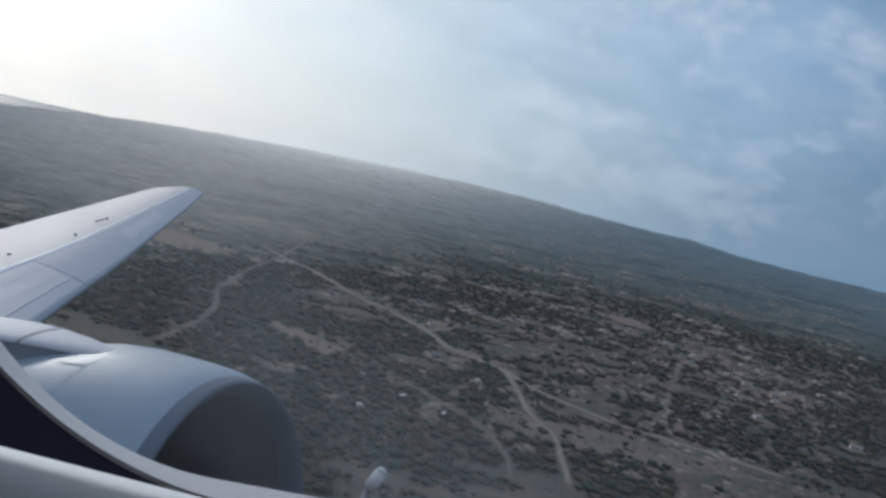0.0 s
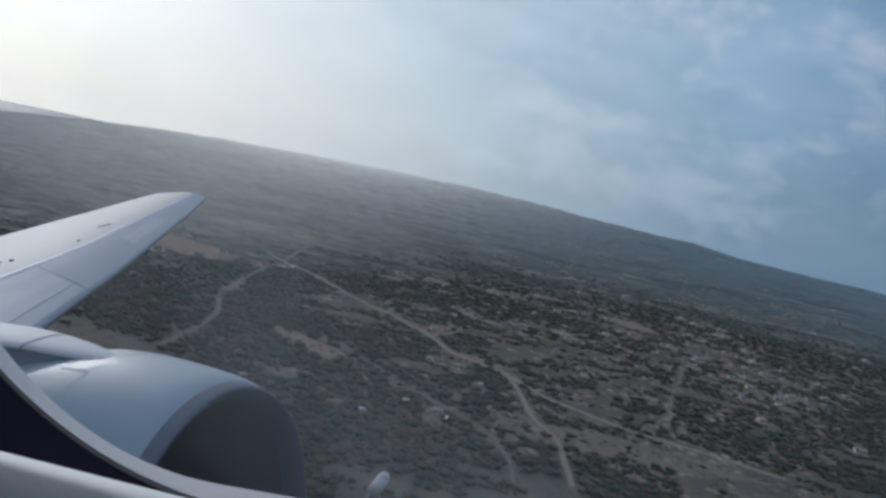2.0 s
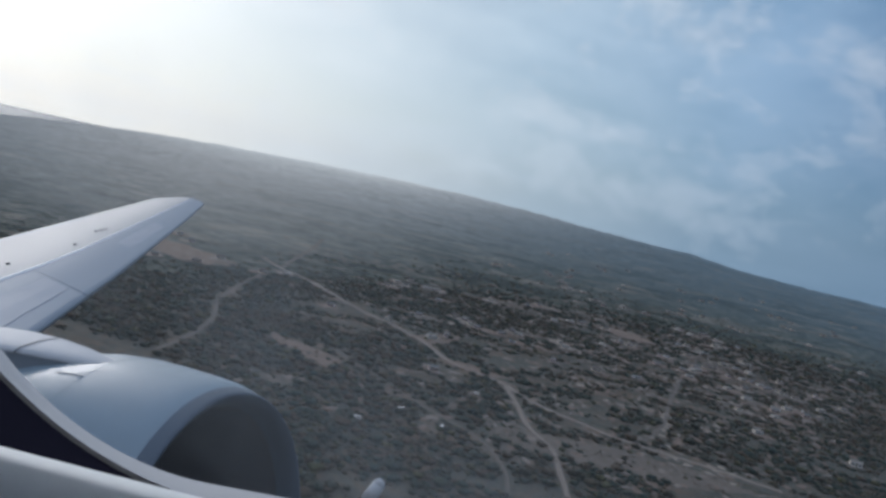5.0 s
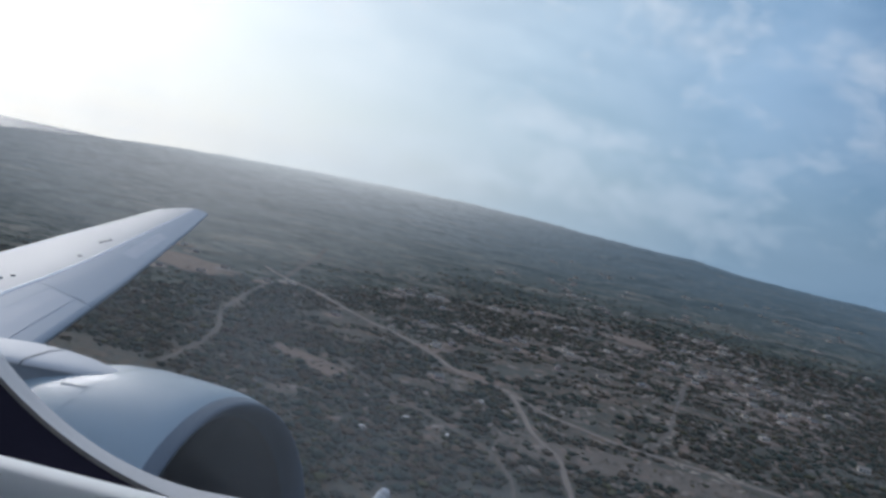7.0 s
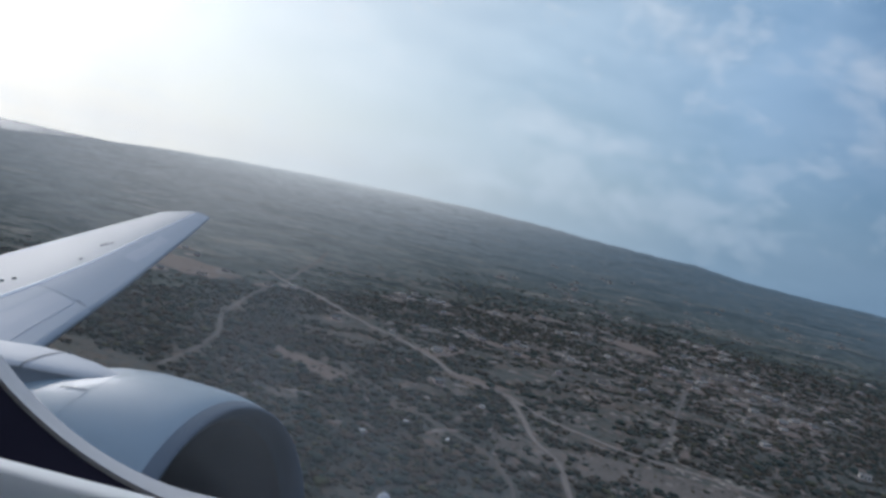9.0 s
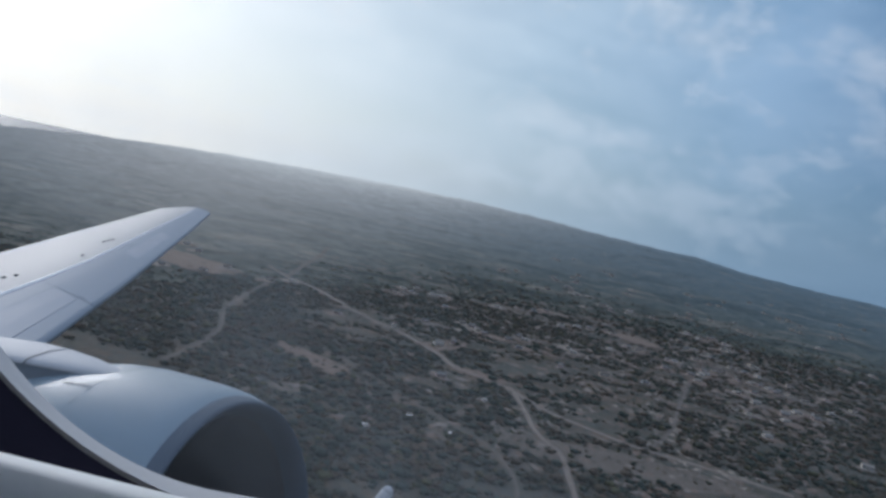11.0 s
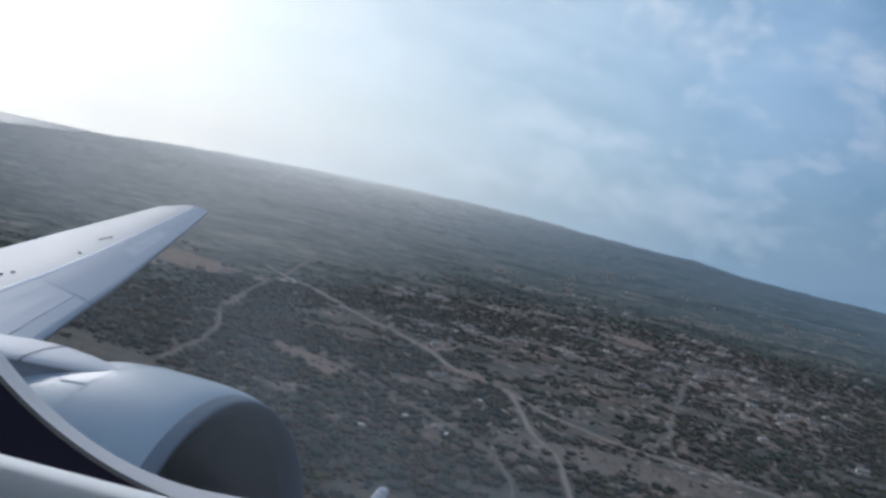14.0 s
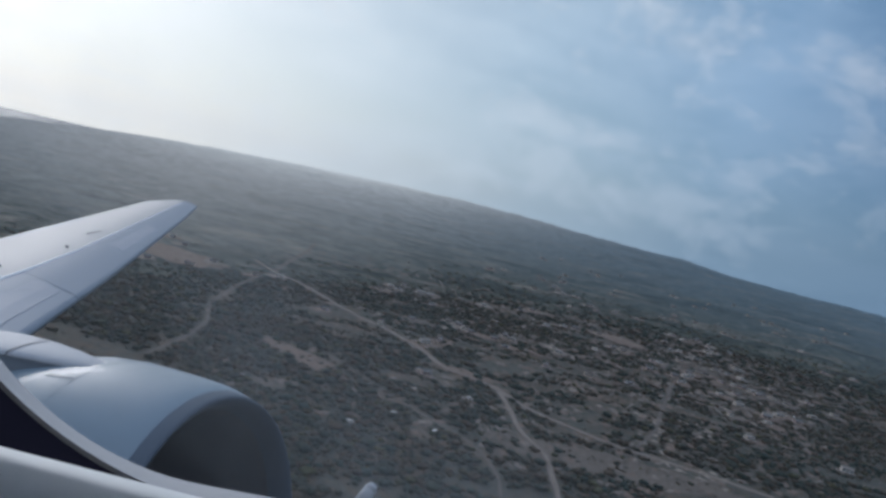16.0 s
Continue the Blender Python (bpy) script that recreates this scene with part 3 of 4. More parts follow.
def make_apron():
    """The concrete apron at the runway's end with its worn yellow line."""
    edge = spline([(-842, -88), (-792, -73), (-770, -77), (-745, -87), (-716, -108), (-700, -140)], 6)
    n = len(edge)
    top = [(p[0], p[1], 0.95) for p in edge] + [(p[0] * 0.4 - 470, -185.0 + 0.02 * p[0], 0.95) for p in edge]
    low = [(x, y, -0.8) for x, y, z in top]
    quads = [(i, i + 1, n + i + 1, n + i) for i in range(n - 1)] + [(2 * n + i, 2 * n + i + 1, i + 1, i) for i in range(n - 1)]
    slab = tagged(new("pavement", mesh_of("pavement", top + low, quads, M_CONCRETE)), "pale weathered concrete apron with a yellow line", "pavement", kind="structure")
    rows = []
    mid = spline([(-800, -92), (-776, -89), (-765, -92), (-752, -100), (-738, -120)], 3)
    for i, p in enumerate(mid):
        d = mid[min(i + 1, len(mid) - 1)] - mid[max(i - 1, 0)]
        side = np.array([-d[1], d[0]]) / np.linalg.norm(d) * 0.15
        rows.append([(*(p + side), 0.956), (*(p - side), 0.956)])
    part("yellow_line", mesh_of("yellow_line", *lattice(rows), M_LINE), slab, "worn yellow guide line")
    PATCHES.append((-770, -115, 75, 40, 1.0, 0.0))


make_apron()


# ---- where the houses stand, each on a bare plot ----
def in_clear_air(x, y):
    az = math.degrees(math.atan2(x, y))
    return az > 10 or math.hypot(x, y) < haze_edge(az) + 130


def house_spots():
    rng = random.Random(5)
    clusters = [(-80, 985, 72, 9), (3, 1068, 72, 5), (160, 1293, 72, 9), (234, 1304, 40, 4), (20, 723, 48, 4), (129, 722, 32, 4), (248, 830, 48, 4), (325, 860, 56, 8), (369, 853, 48, 5),
                (394, 773, 48, 6), (-272, 1082, 32, 3), (1084, 2189, 96, 4), (419, 726, 56, 5), (-258, 1289, 96, 4), (-317, 1091, 96, 3)]
    out = []
    for cx, cy, spread, n in clusters:
        for _ in range(n):
            x, y = cx + rng.gauss(0, spread), cy + rng.gauss(0, spread * 1.5)
            if in_clear_air(x, y):
                out.append((x, y))
    for cx, cy, spread, n in ((-300, 850, 46, 12), (-517, 219, 22, 4), (-553, 250, 30, 4), (-614, 305, 40, 5), (-480, 426, 45, 6)):
        out += [(cx + rng.gauss(0, spread), cy + rng.gauss(0, spread)) for _ in range(n)]
    # hamlets far off on the hazy plain
    for cx, cy, spread, n in ((330, 1650, 90, 8), (560, 1500, 80, 8), (760, 1900, 120, 9), (180, 1500, 70, 6), (900, 1750, 90, 6), (480, 2250, 150, 7)):
        out += [(cx + rng.gauss(0, spread), cy + rng.gauss(0, spread)) for _ in range(n)]
    while len(out) < 190:
        az, far = radians(rng.uniform(-9, 32)), rng.uniform(800, 1500)
        x, y = far * math.sin(az), far * math.cos(az)
        if noise.noise((x / 160, y / 160, 4.0)) > 0.05 and in_clear_air(x, y):
            out.append((x, y))
    return out


HOUSE_SPOTS = house_spots()


def make_bare_spots():
    """Countless small bare spots: yards round the houses and gaps among the bushes, thickest on the open side."""
    rng = random.Random(3)
    spots = [(x + rng.uniform(-5, 5), y + rng.uniform(-6, 2), rng.uniform(9, 19), rng.uniform(8, 14)) for x, y in HOUSE_SPOTS]
    for _ in range(1200):
        az, far = radians(rng.triangular(-18, 35, 27)), rng.uniform(430, 1250)
        spots.append((far * math.sin(az), far * math.cos(az), rng.uniform(1.6, 5), rng.uniform(2.5, 8)))
    yards = len(spots)
    for _ in range(700):
        az, far = radians(rng.triangular(-6, 34, 22)), rng.uniform(520, 1180)
        x, y = far * math.sin(az), far * math.cos(az)
        if noise.noise((x / 120, y / 120, 8.0)) > -0.15:
            spots.append((x, y, rng.uniform(1.2, 3.2), rng.uniform(2.0, 6.0)))
    groups = {}
    for i, (cx, cy, ax, ay) in enumerate(spots):
        turn = rng.uniform(0, math.pi)
        c, s = math.cos(turn), math.sin(turn)
        PATCHES.append((cx, cy, ax, ay, c, s))
        mat = rng.choice((M_SAND, M_ROAD, M_REDSOIL, M_REDSOIL)) if i < yards else M_TAN
        verts, faces = groups.setdefault(mat, ([], []))
        base = len(verts)
        z = surface(cx, cy) + (0.10 if math.hypot(cx, cy) < 760 else 0.9)
        verts.append((cx, cy, z + 0.04))
        for k in (0.6, 1.0):
            for j in range(16):
                a = j / 16 * math.tau
                u = k * (1 + 0.75 * noise.noise((math.cos(a) * 1.7 + i, math.sin(a) * 1.7, 0.3 * i)))
                x, y = ax * u * math.cos(a), ay * u * math.sin(a)
                verts.append((cx + x * c - y * s, cy + x * s + y * c, z - (0.2 if k == 1.0 else 0)))
        for j in range(16):
            n = (j + 1) % 16
            faces += [(base, base + 1 + j, base + 1 + n), (base + 1 + j, base + 17 + j, base + 17 + n, base + 1 + n)]
    for mat, (verts, faces) in groups.items():
        tagged(new("bare_spots", mesh_of("bare_spots", verts, faces, mat, True)), "small patches of bare soil among the bushes", "bare ground", kind="stuff")


make_bare_spots()


# ---- scrub ----
def near_road(x, y):
    hit = np.zeros(len(x), bool)
    for line, half in ROAD_LINES:
        for p in line[::1]:
            hit |= (x - p[0]) ** 2 + (y - p[1]) ** 2 < (half + 2.0) ** 2
    return hit


def in_patch(x, y, grow=1.0):
    hit = np.zeros(len(x), bool)
    for cx, cy, ax, ay, c, s in PATCHES:
        u, v = (x - cx) * c + (y - cy) * s, -(x - cx) * s + (y - cy) * c
        hit |= (u / ax) ** 2 + (v / ay) ** 2 < grow
    return hit


def bush_shapes(rng, count, leaves, detail):
    """Uneven bush forms about 1 across: a ragged core with loose leaf tufts round it."""
    shapes = []
    for _ in range(count):
        bm = bmesh.new()
        bmesh.ops.create_icosphere(bm, subdivisions=detail, radius=0.5)
        v = np.array([p.co[:] for p in bm.verts])
        f = np.array([[q.index for q in p.verts] for p in bm.faces])
        bm.free()
        v *= rng.uniform(0.66, 1.14, (len(v), 1))
        v[:, 2] = np.maximum(v[:, 2] * 0.8 + 0.30, -0.05)
        for _ in range(leaves):
            d = rng.normal(size=3)
            d /= np.linalg.norm(d)
            d[2] = abs(d[2])
            at = d * rng.uniform(0.38, 0.62) * (1, 1, 0.85) + (0, 0, 0.2)
            a, b = rng.normal(size=(2, 3)) * 0.13
            v, f = np.concatenate([v, [at - a, at + b, at + a]]), np.concatenate([f, [[len(v), len(v) + 1, len(v) + 2]]])
        shapes.append((v, f))
    return shapes


def scatter(name, label, x, y, size, shapes, rng, tall=(0.2, 0.45)):
    z = land_height(x, y)
    pick = rng.integers(0, len(shapes), len(x))
    verts, tris, base = [], [], 0
    for s, (v, f) in enumerate(shapes):
        i = np.where(pick == s)[0]
        if not len(i):
            continue
        a = rng.uniform(0, math.tau, len(i))
        c, sn = np.cos(a)[:, None], np.sin(a)[:, None]
        w, h = size[i][:, None], (size[i] * rng.uniform(*tall, len(i)))[:, None]
        px = (v[:, 0] * c - v[:, 1] * sn) * w + x[i][:, None]
        py = (v[:, 0] * sn + v[:, 1] * c) * w + y[i][:, None]
        pz = v[:, 2] * h + z[i][:, None]
        verts.append(np.stack([px, py, pz], -1).reshape(-1, 3))
        tris.append((f[None] + (base + np.arange(len(i)) * len(v))[:, None, None]).reshape(-1, 3))
        base += len(i) * len(v)
    me = triangles(name, np.concatenate(verts), np.concatenate(tris), M_LEAF)
    me.polygons.foreach_set("use_smooth", [True] * len(me.polygons))
    return tagged(new(name, me), label, "bushes", kind="stuff")


def make_scrub():
    rng = np.random.default_rng(7)

    def spread(n, r0, r1, spread_deg=37):
        r = np.sqrt(rng.uniform(r0 ** 2, r1 ** 2, n))
        a = np.radians(rng.uniform(-spread_deg, spread_deg, n))
        return r * np.sin(a), r * np.cos(a)

    def keep(x, y):
        az, r = np.degrees(np.arctan2(x, y)), np.hypot(x, y)
        cover = 0.34 * value_noise(x * 0.7, y, 150, 1) + 0.38 * value_noise(x * 0.6, y, 42, 2) + 0.40 * value_noise(x * 0.45, y, 13, 3)
        cover = cover + 0.30 * smooth_step(1050, 1400, r) * smooth_step(-2, 6, az) + 0.10 * smooth_step(1000, 1250, r) + 0.05 * smooth_step(16, 4, az)
        cover = cover - 0.45 * smooth_step(50, 600, r - haze_edge(az)) * smooth_step(8, -2, az) - 0.5 * smooth_step(150, 900, r - haze_edge(az))
        ok = (cover > rng.uniform(0.44, 0.58, len(x))) & ~near_road(x, y) & (sea_side(x, y) < -30)
        ok &= cover > 0.52 * smooth_step(900, 450, r)
        return ok & ~(in_patch(x, y) & (rng.random(len(x)) > 0.12))

    def plant(n, r0, r1, mean, spread_of, low, high, forms, tall, label):
        x, y = spread(n, r0, r1)
        ok = keep(x, y)
        x, y = x[ok], y[ok]
        size = rng.lognormal(math.log(mean), spread_of, len(x)).clip(low, high)
        scatter("scrub", label, x, y, size, forms, rng, tall)

    plant(21500, 280, 660, 2.8, 0.52, 0.9, 9.0, bush_shapes(rng, 16, 26, 2), (0.34, 0.66), "dark green thorny trees and bushes on dry ground")
    plant(38000, 660, 1060, 3.0, 0.45, 1.1, 8, bush_shapes(rng, 14, 8, 1), (0.34, 0.6), "dark green thorny bushes on dry ground")
    x, y = spread(26000, 150, 1000, 30)
    x, y = x * math.cos(radians(68)) - y * math.sin(radians(68)), x * math.sin(radians(68)) + y * math.cos(radians(68))
    ok = keep(x, y) & (y > -40)
    x, y = x[ok], y[ok]
    scatter("scrub", "dark green bushes beside the airfield", x, y, rng.lognormal(math.log(3.8), 0.45, len(x)).clip(1.5, 9), bush_shapes(rng, 10, 6, 1), rng, (0.34, 0.6))
    plant(80000, 1060, 2700, 6.0, 0.38, 2.5, 12, bush_shapes(rng, 12, 0, 1), (0.25, 0.5), "distant dark green bushes and low trees")
    # low dry shrubs and tufts on the open soil between the bushes
    x, y = spread(60000, 280, 900)
    ok = (value_noise(x * 0.6, y, 9, 21) > rng.uniform(0.35, 0.75, len(x))) & ~near_road(x, y)
    x, y = x[ok], y[ok]
    size = rng.lognormal(0.25, 0.45, len(x)).clip(0.6, 3.0)
    tuft = (np.array([(0.5, 0, 0), (0.05, 0.45, 0), (-0.5, 0.1, 0), (-0.1, -0.5, 0), (0.1, 0.05, 0.9), (-0.15, -0.1, 0.75)]),
            np.array([(0, 1, 4), (1, 2, 5), (2, 3, 5), (3, 0, 4), (1, 5, 4), (3, 4, 5)]))
    scatter("dry_grass", "low dry grey-green tufts on bare soil", x, y, size, [tuft], rng)


make_scrub()


# ---- houses ----
def house(wide, deep, high, wall_mat, roof_mat, gable, label):
    """A small one-storey house: walls, roof, door and windows."""
    top = tagged(new("house"), label, "house", group="village houses")
    part("wall", from_bm("wall", box(0, 0, high / 2, wide, deep, high), wall_mat), top)
    o, t = 0.45, 0.22
    if gable:
        rise = deep * 0.26
        rows = []
        for sx in (-1, 1):
            x = sx * (wide / 2 + o)
            rows.append([(x, -deep / 2 - o, high - 0.1), (x, 0, high + rise), (x, deep / 2 + o, high - 0.1),
                         (x, deep / 2 + o, high - 0.1 + t), (x, 0, high + rise + t), (x, -deep / 2 - o, high - 0.1 + t)])
        v, f = lattice(rows, True)
        f += [(0, 1, 4, 5), (1, 2, 3, 4), (6, 11, 10, 7), (7, 10, 9, 8)]
        roof = part("roof", mesh_of("roof", v, f, roof_mat), top)
        for sx in (-1, 1):
            x = sx * (wide / 2 - 0.05)
            v = [(x, -deep / 2, high), (x, deep / 2, high), (x, 0, high + rise), (x - sx * 0.2, -deep / 2, high), (x - sx * 0.2, deep / 2, high), (x - sx * 0.2, 0, high + rise)]
            part("gable", mesh_of("gable", v, [(0, 1, 2), (5, 4, 3), (0, 3, 4, 1), (1, 4, 5, 2), (2, 5, 3, 0)], wall_mat), top)
    else:
        roof = part("roof", from_bm("roof", box(0, 0, high + t / 2, wide + 0.6, deep + 0.6, t), roof_mat, bevel=0.05), top)
        part("parapet", from_bm("parapet", box(0, -deep / 2 - 0.1, high + 0.35, wide + 0.6, 0.2, 0.5), wall_mat), roof)
    for x, w, h, z, name, mat in ((-wide * 0.3, 1.3, 1.2, 1.5, "window", M_WINDOW), (wide * 0.3, 1.3, 1.2, 1.5, "window", M_WINDOW), (0.0, 1.0, 2.05, 1.03, "door", M_DOOR)):
        part(name, from_bm(name, box(x, -deep / 2 - 0.02, z, w, 0.10, h), mat), top)
    return top


def make_houses():
    rng = random.Random(5)
    kinds = [house(7.5, 5.5, 2.8, M_WALLS[0], M_ROOFS[0], False, "small white house with a pale flat roof"),
             house(8.5, 5.5, 2.9, M_WALLS[1], M_ROOFS[1], True, "cream house with a terracotta gable roof"),
             house(7, 5.2, 2.8, M_WALLS[2], M_ROOFS[2], True, "pinkish house with a grey gable roof"),
             house(9, 6, 2.9, M_WALLS[0], M_ROOFS[0], True, "white house with a pale gable roof"),
             house(6.5, 5, 2.7, M_WALLS[3], M_ROOFS[3], False, "pale grey house with a brown flat roof")]
    for i, (x, y) in enumerate(HOUSE_SPOTS):
        k = kinds[i] if i < 5 else kinds[rng.choice((0, 1, 1, 2, 2, 3, 4))]
        m = pose(x, y, surface(x, y) - 0.05, 0, 0, rng.choice((0, 12, 90, 20, -15)) + rng.uniform(-8, 8))
        if i < 5:
            k.matrix_world = m
        else:
            copy_thing(k, m)


make_houses()


def make_airfield_buildings():
    """Long low buildings and a yellow house beyond the dirt ground."""
    for x, y, turn, wide, deep, wall, roof, label in ((-723, 204, 20, 24, 8, M_WALLS[0], M_ROOFS[0], "long low white building with a pale roof"),
                                                      (-760, 232, 14, 18, 7, M_WALLS[3], M_ROOFS[2], "low grey building with a grey roof"),
                                                      (-638, 302, 30, 12, 8, M_YELLOW, M_ROOFS[1], "yellow house with a terracotta roof"),
                                                      (-663, 221, 18, 22, 7, M_WALLS[0], M_ROOFS[0], "long white building beside the yellow house")):
        house(wide, deep, 3.6, wall, roof, True, label).matrix_world = pose(x, y, surface(x, y) - 0.05, 0, 0, turn)


make_airfield_buildings()


def stone_meshes():
    out = []
    rng = np.random.default_rng(31)
    for _ in range(5):
        bm = bmesh.new()
        bmesh.ops.create_icosphere(bm, subdivisions=1, radius=0.5)
        for v in bm.verts:
            v.co *= float(rng.uniform(0.7, 1.15))
            v.co.z *= 0.7
        out.append(from_bm("stone", bm, M_STONE))
    return out


def rubble_heap(x, y, wide, high, stones, seed):
    """A heap of dug soil with pale stones lying on it."""
    rng = random.Random(seed)
    heap = tagged(new("rubble_heap"), "heap of brown soil and pale limestone rubble", "rubble heap", group="rubble heaps on the dirt ground")
    rows = []
    for k in range(9):
        row = []
        for j in range(28):
            a = j / 28 * math.tau
            r = wide * k / 8 * (1 + 0.25 * noise.noise((math.cos(a) * 1.5 + seed, math.sin(a) * 1.5, 0.4)))
            z = high * (1 - (k / 8) ** 1.3) * (1 + 0.35 * noise.noise((r * math.cos(a) / 2, r * math.sin(a) / 2, seed * 3.1))) - 0.25
            row.append((r * math.cos(a), 0.7 * r * math.sin(a), z))
        rows.append(row)
    part("mound", mesh_of("mound", *lattice(rows, True), M_REDSOIL, True), heap, "brown mound of dug soil")
    for _ in range(stones):
        a, u = rng.uniform(0, math.tau), math.sqrt(rng.random())
        size = rng.uniform(0.4, 1.3)
        ob = part("stone", rng.choice(STONES), heap)
        ob.location = (wide * u * math.cos(a), 0.7 * wide * u * math.sin(a), high * (1 - u ** 1.3) * 0.95)
        ob.rotation_euler, ob.scale = (rng.uniform(0, 6), rng.uniform(0, 6), rng.uniform(0, 6)), (size, size, size)
    heap.matrix_world = pose(x, y, float(land_height(x, y)) + 0.1, 0, 0, rng.uniform(0, 180))


STONES = stone_meshes()
for spot in ((-858, -112, 5.5, 2.4, 26, 1), (-842, -85, 7.0, 3.4, 16, 2), (-870, -110, 4.5, 1.5, 14, 3), (-841, -66, 6.0, 2.0, 20, 4), (-823, -64, 5.0, 2.2, 22, 5), (-806, -72, 6.0, 2.6, 20, 6)):
    rubble_heap(*spot)


def parked_van():
    """A small white van: body, cab glass, wheels."""
    van = tagged(new("van"), "small white van parked among bushes", "vehicle", group="parked vans")
    body = box(0, 0, 1.15, 4.6, 1.8, 1.5)
    for v in body.verts:
        if v.co.z > 1.5:
            v.co.x = v.co.x * 0.93 - 0.12
            v.co.y *= 0.9
    part("body", from_bm("body", body, M_WALLS[0], bevel=0.12), van)
    part("windscreen", from_bm("windscreen", box(2.12, 0, 1.5, 0.12, 1.45, 0.55), M_WINDOW, bevel=0.03), van)
    for y in (-0.88, 0.88):
        part("side_window", from_bm("side_window", box(1.2, y, 1.5, 1.2, 0.08, 0.5), M_WINDOW, bevel=0.02), van)
        for x in (-1.45, 1.45):
            bm = bmesh.new()
            bmesh.ops.create_cone(bm, cap_ends=True, segments=20, radius1=0.36, radius2=0.36, depth=0.24, matrix=pose(x, y * 0.95, 0.36, 90, 0, 0))
            part("wheel", from_bm("wheel", bm, M_GASKET), van, "black wheel")
    return van


def make_vans():
    van = parked_van()
    places = ((2, 465, 20), (55, 542, -30), (29, 447, 65), (-23, 430, 10), (415, 763, 35))
    for i, (x, y, turn) in enumerate(places):
        m = pose(x, y, float(land_height(x, y)) + 0.02, 0, 0, turn)
        if i:
            copy_thing(van, m)
        else:
            van.matrix_world = m


make_vans()

# ---- the aircraft: x forward, y to its left, z up, from the camera's eye ----
PSI, PHI, RHO = radians(19.53), radians(4.48), radians(-1.08)


def aircraft_pose():
    axes = []
    for fwd, right, up in ((1, 0, 0), (0, -1, 0), (0, 0, 1)):
        x = fwd * math.cos(PSI) + right * math.sin(PSI)
        d = right * math.cos(PSI) - fwd * math.sin(PSI)
        y, d = up * math.cos(PHI) + d * math.sin(PHI), d * math.cos(PHI) - up * math.sin(PHI)
        x, y = x * math.cos(RHO) - y * math.sin(RHO), x * math.sin(RHO) + y * math.cos(RHO)
        axes.append((x, y, -d))
    return BASE @ Matrix(axes).transposed().to_4x4()


airliner = tagged(new("airliner"), "white twin-engine airliner climbing, seen from its cabin window", "aircraft")
airliner.matrix_world = aircraft_pose()

TIP, SWEEP, DIHEDRAL = 12.5, radians(27.93), radians(5.79)


def wing_at(r, c, h):
    """A place on the wing: r metres outboard, c of the chord behind the leading edge, h metres above the chord plane."""
    chord = 1.35 + (TIP - r) / 9.6 * 2.45
    # the slats take a larger share of the chord inboard, and stand a little forward outboard
    u = float(smooth_step(4.2, 7.4, r))
    k = 0.095 * (1 - u)
    out = (0.085 - 0.05 * float(smooth_step(10.5, 12.8, r))) * u * max(0.0, (0.2 - c) / 0.2)
    c = c * (1 + k / 0.2) if c < 0.2 else c + k * max(0.0, 0.6 - c) / 0.4
    return (-2.884 - r * math.tan(SWEEP) - c * chord + out, -r, -1.805 + r * math.tan(DIHEDRAL) + h * chord)


UPPER = [(0.20, 0.0494), (0.2004, 0.0500), (0.206, 0.0506), (0.26, 0.056), (0.36, 0.058), (0.5, 0.052), (0.65, 0.040), (0.8, 0.024), (0.92, 0.010), (1.0, 0.0)]
LOWER = [(1.0, -0.006), (0.8, -0.02), (0.5, -0.045), (0.25, -0.055), (0.20, -0.05)]
SLAT = [(0.205, 0.0485), (0.2045, 0.0490), (0.198, 0.0474), (0.17, 0.0405), (0.13, 0.028), (0.09, 0.012), (0.05, -0.006), (0.02, -0.018), (0.0, -0.028), (0.005, -0.044), (0.04, -0.055), (0.20, -0.052)]


def wing_piece(name, section, r0, r1, mat, steps=8, smooth=True, ends=True):
    rows = [[wing_at(r, c, h) for c, h in section] for r in np.linspace(r0, r1, steps)]
    v, f = lattice(rows, True)
    if ends:
        k = len(section)
        n = len(v)
        v = v + v[:k] + v[-k:]
        f += [tuple(range(n + k - 1, n - 1, -1)), tuple(range(n + k, n + 2 * k))]
    me = mesh_of(name, v, f, mat)
    if smooth:
        me.polygons.foreach_set("use_smooth", [len(p.vertices) == 4 for p in me.polygons])
    return me


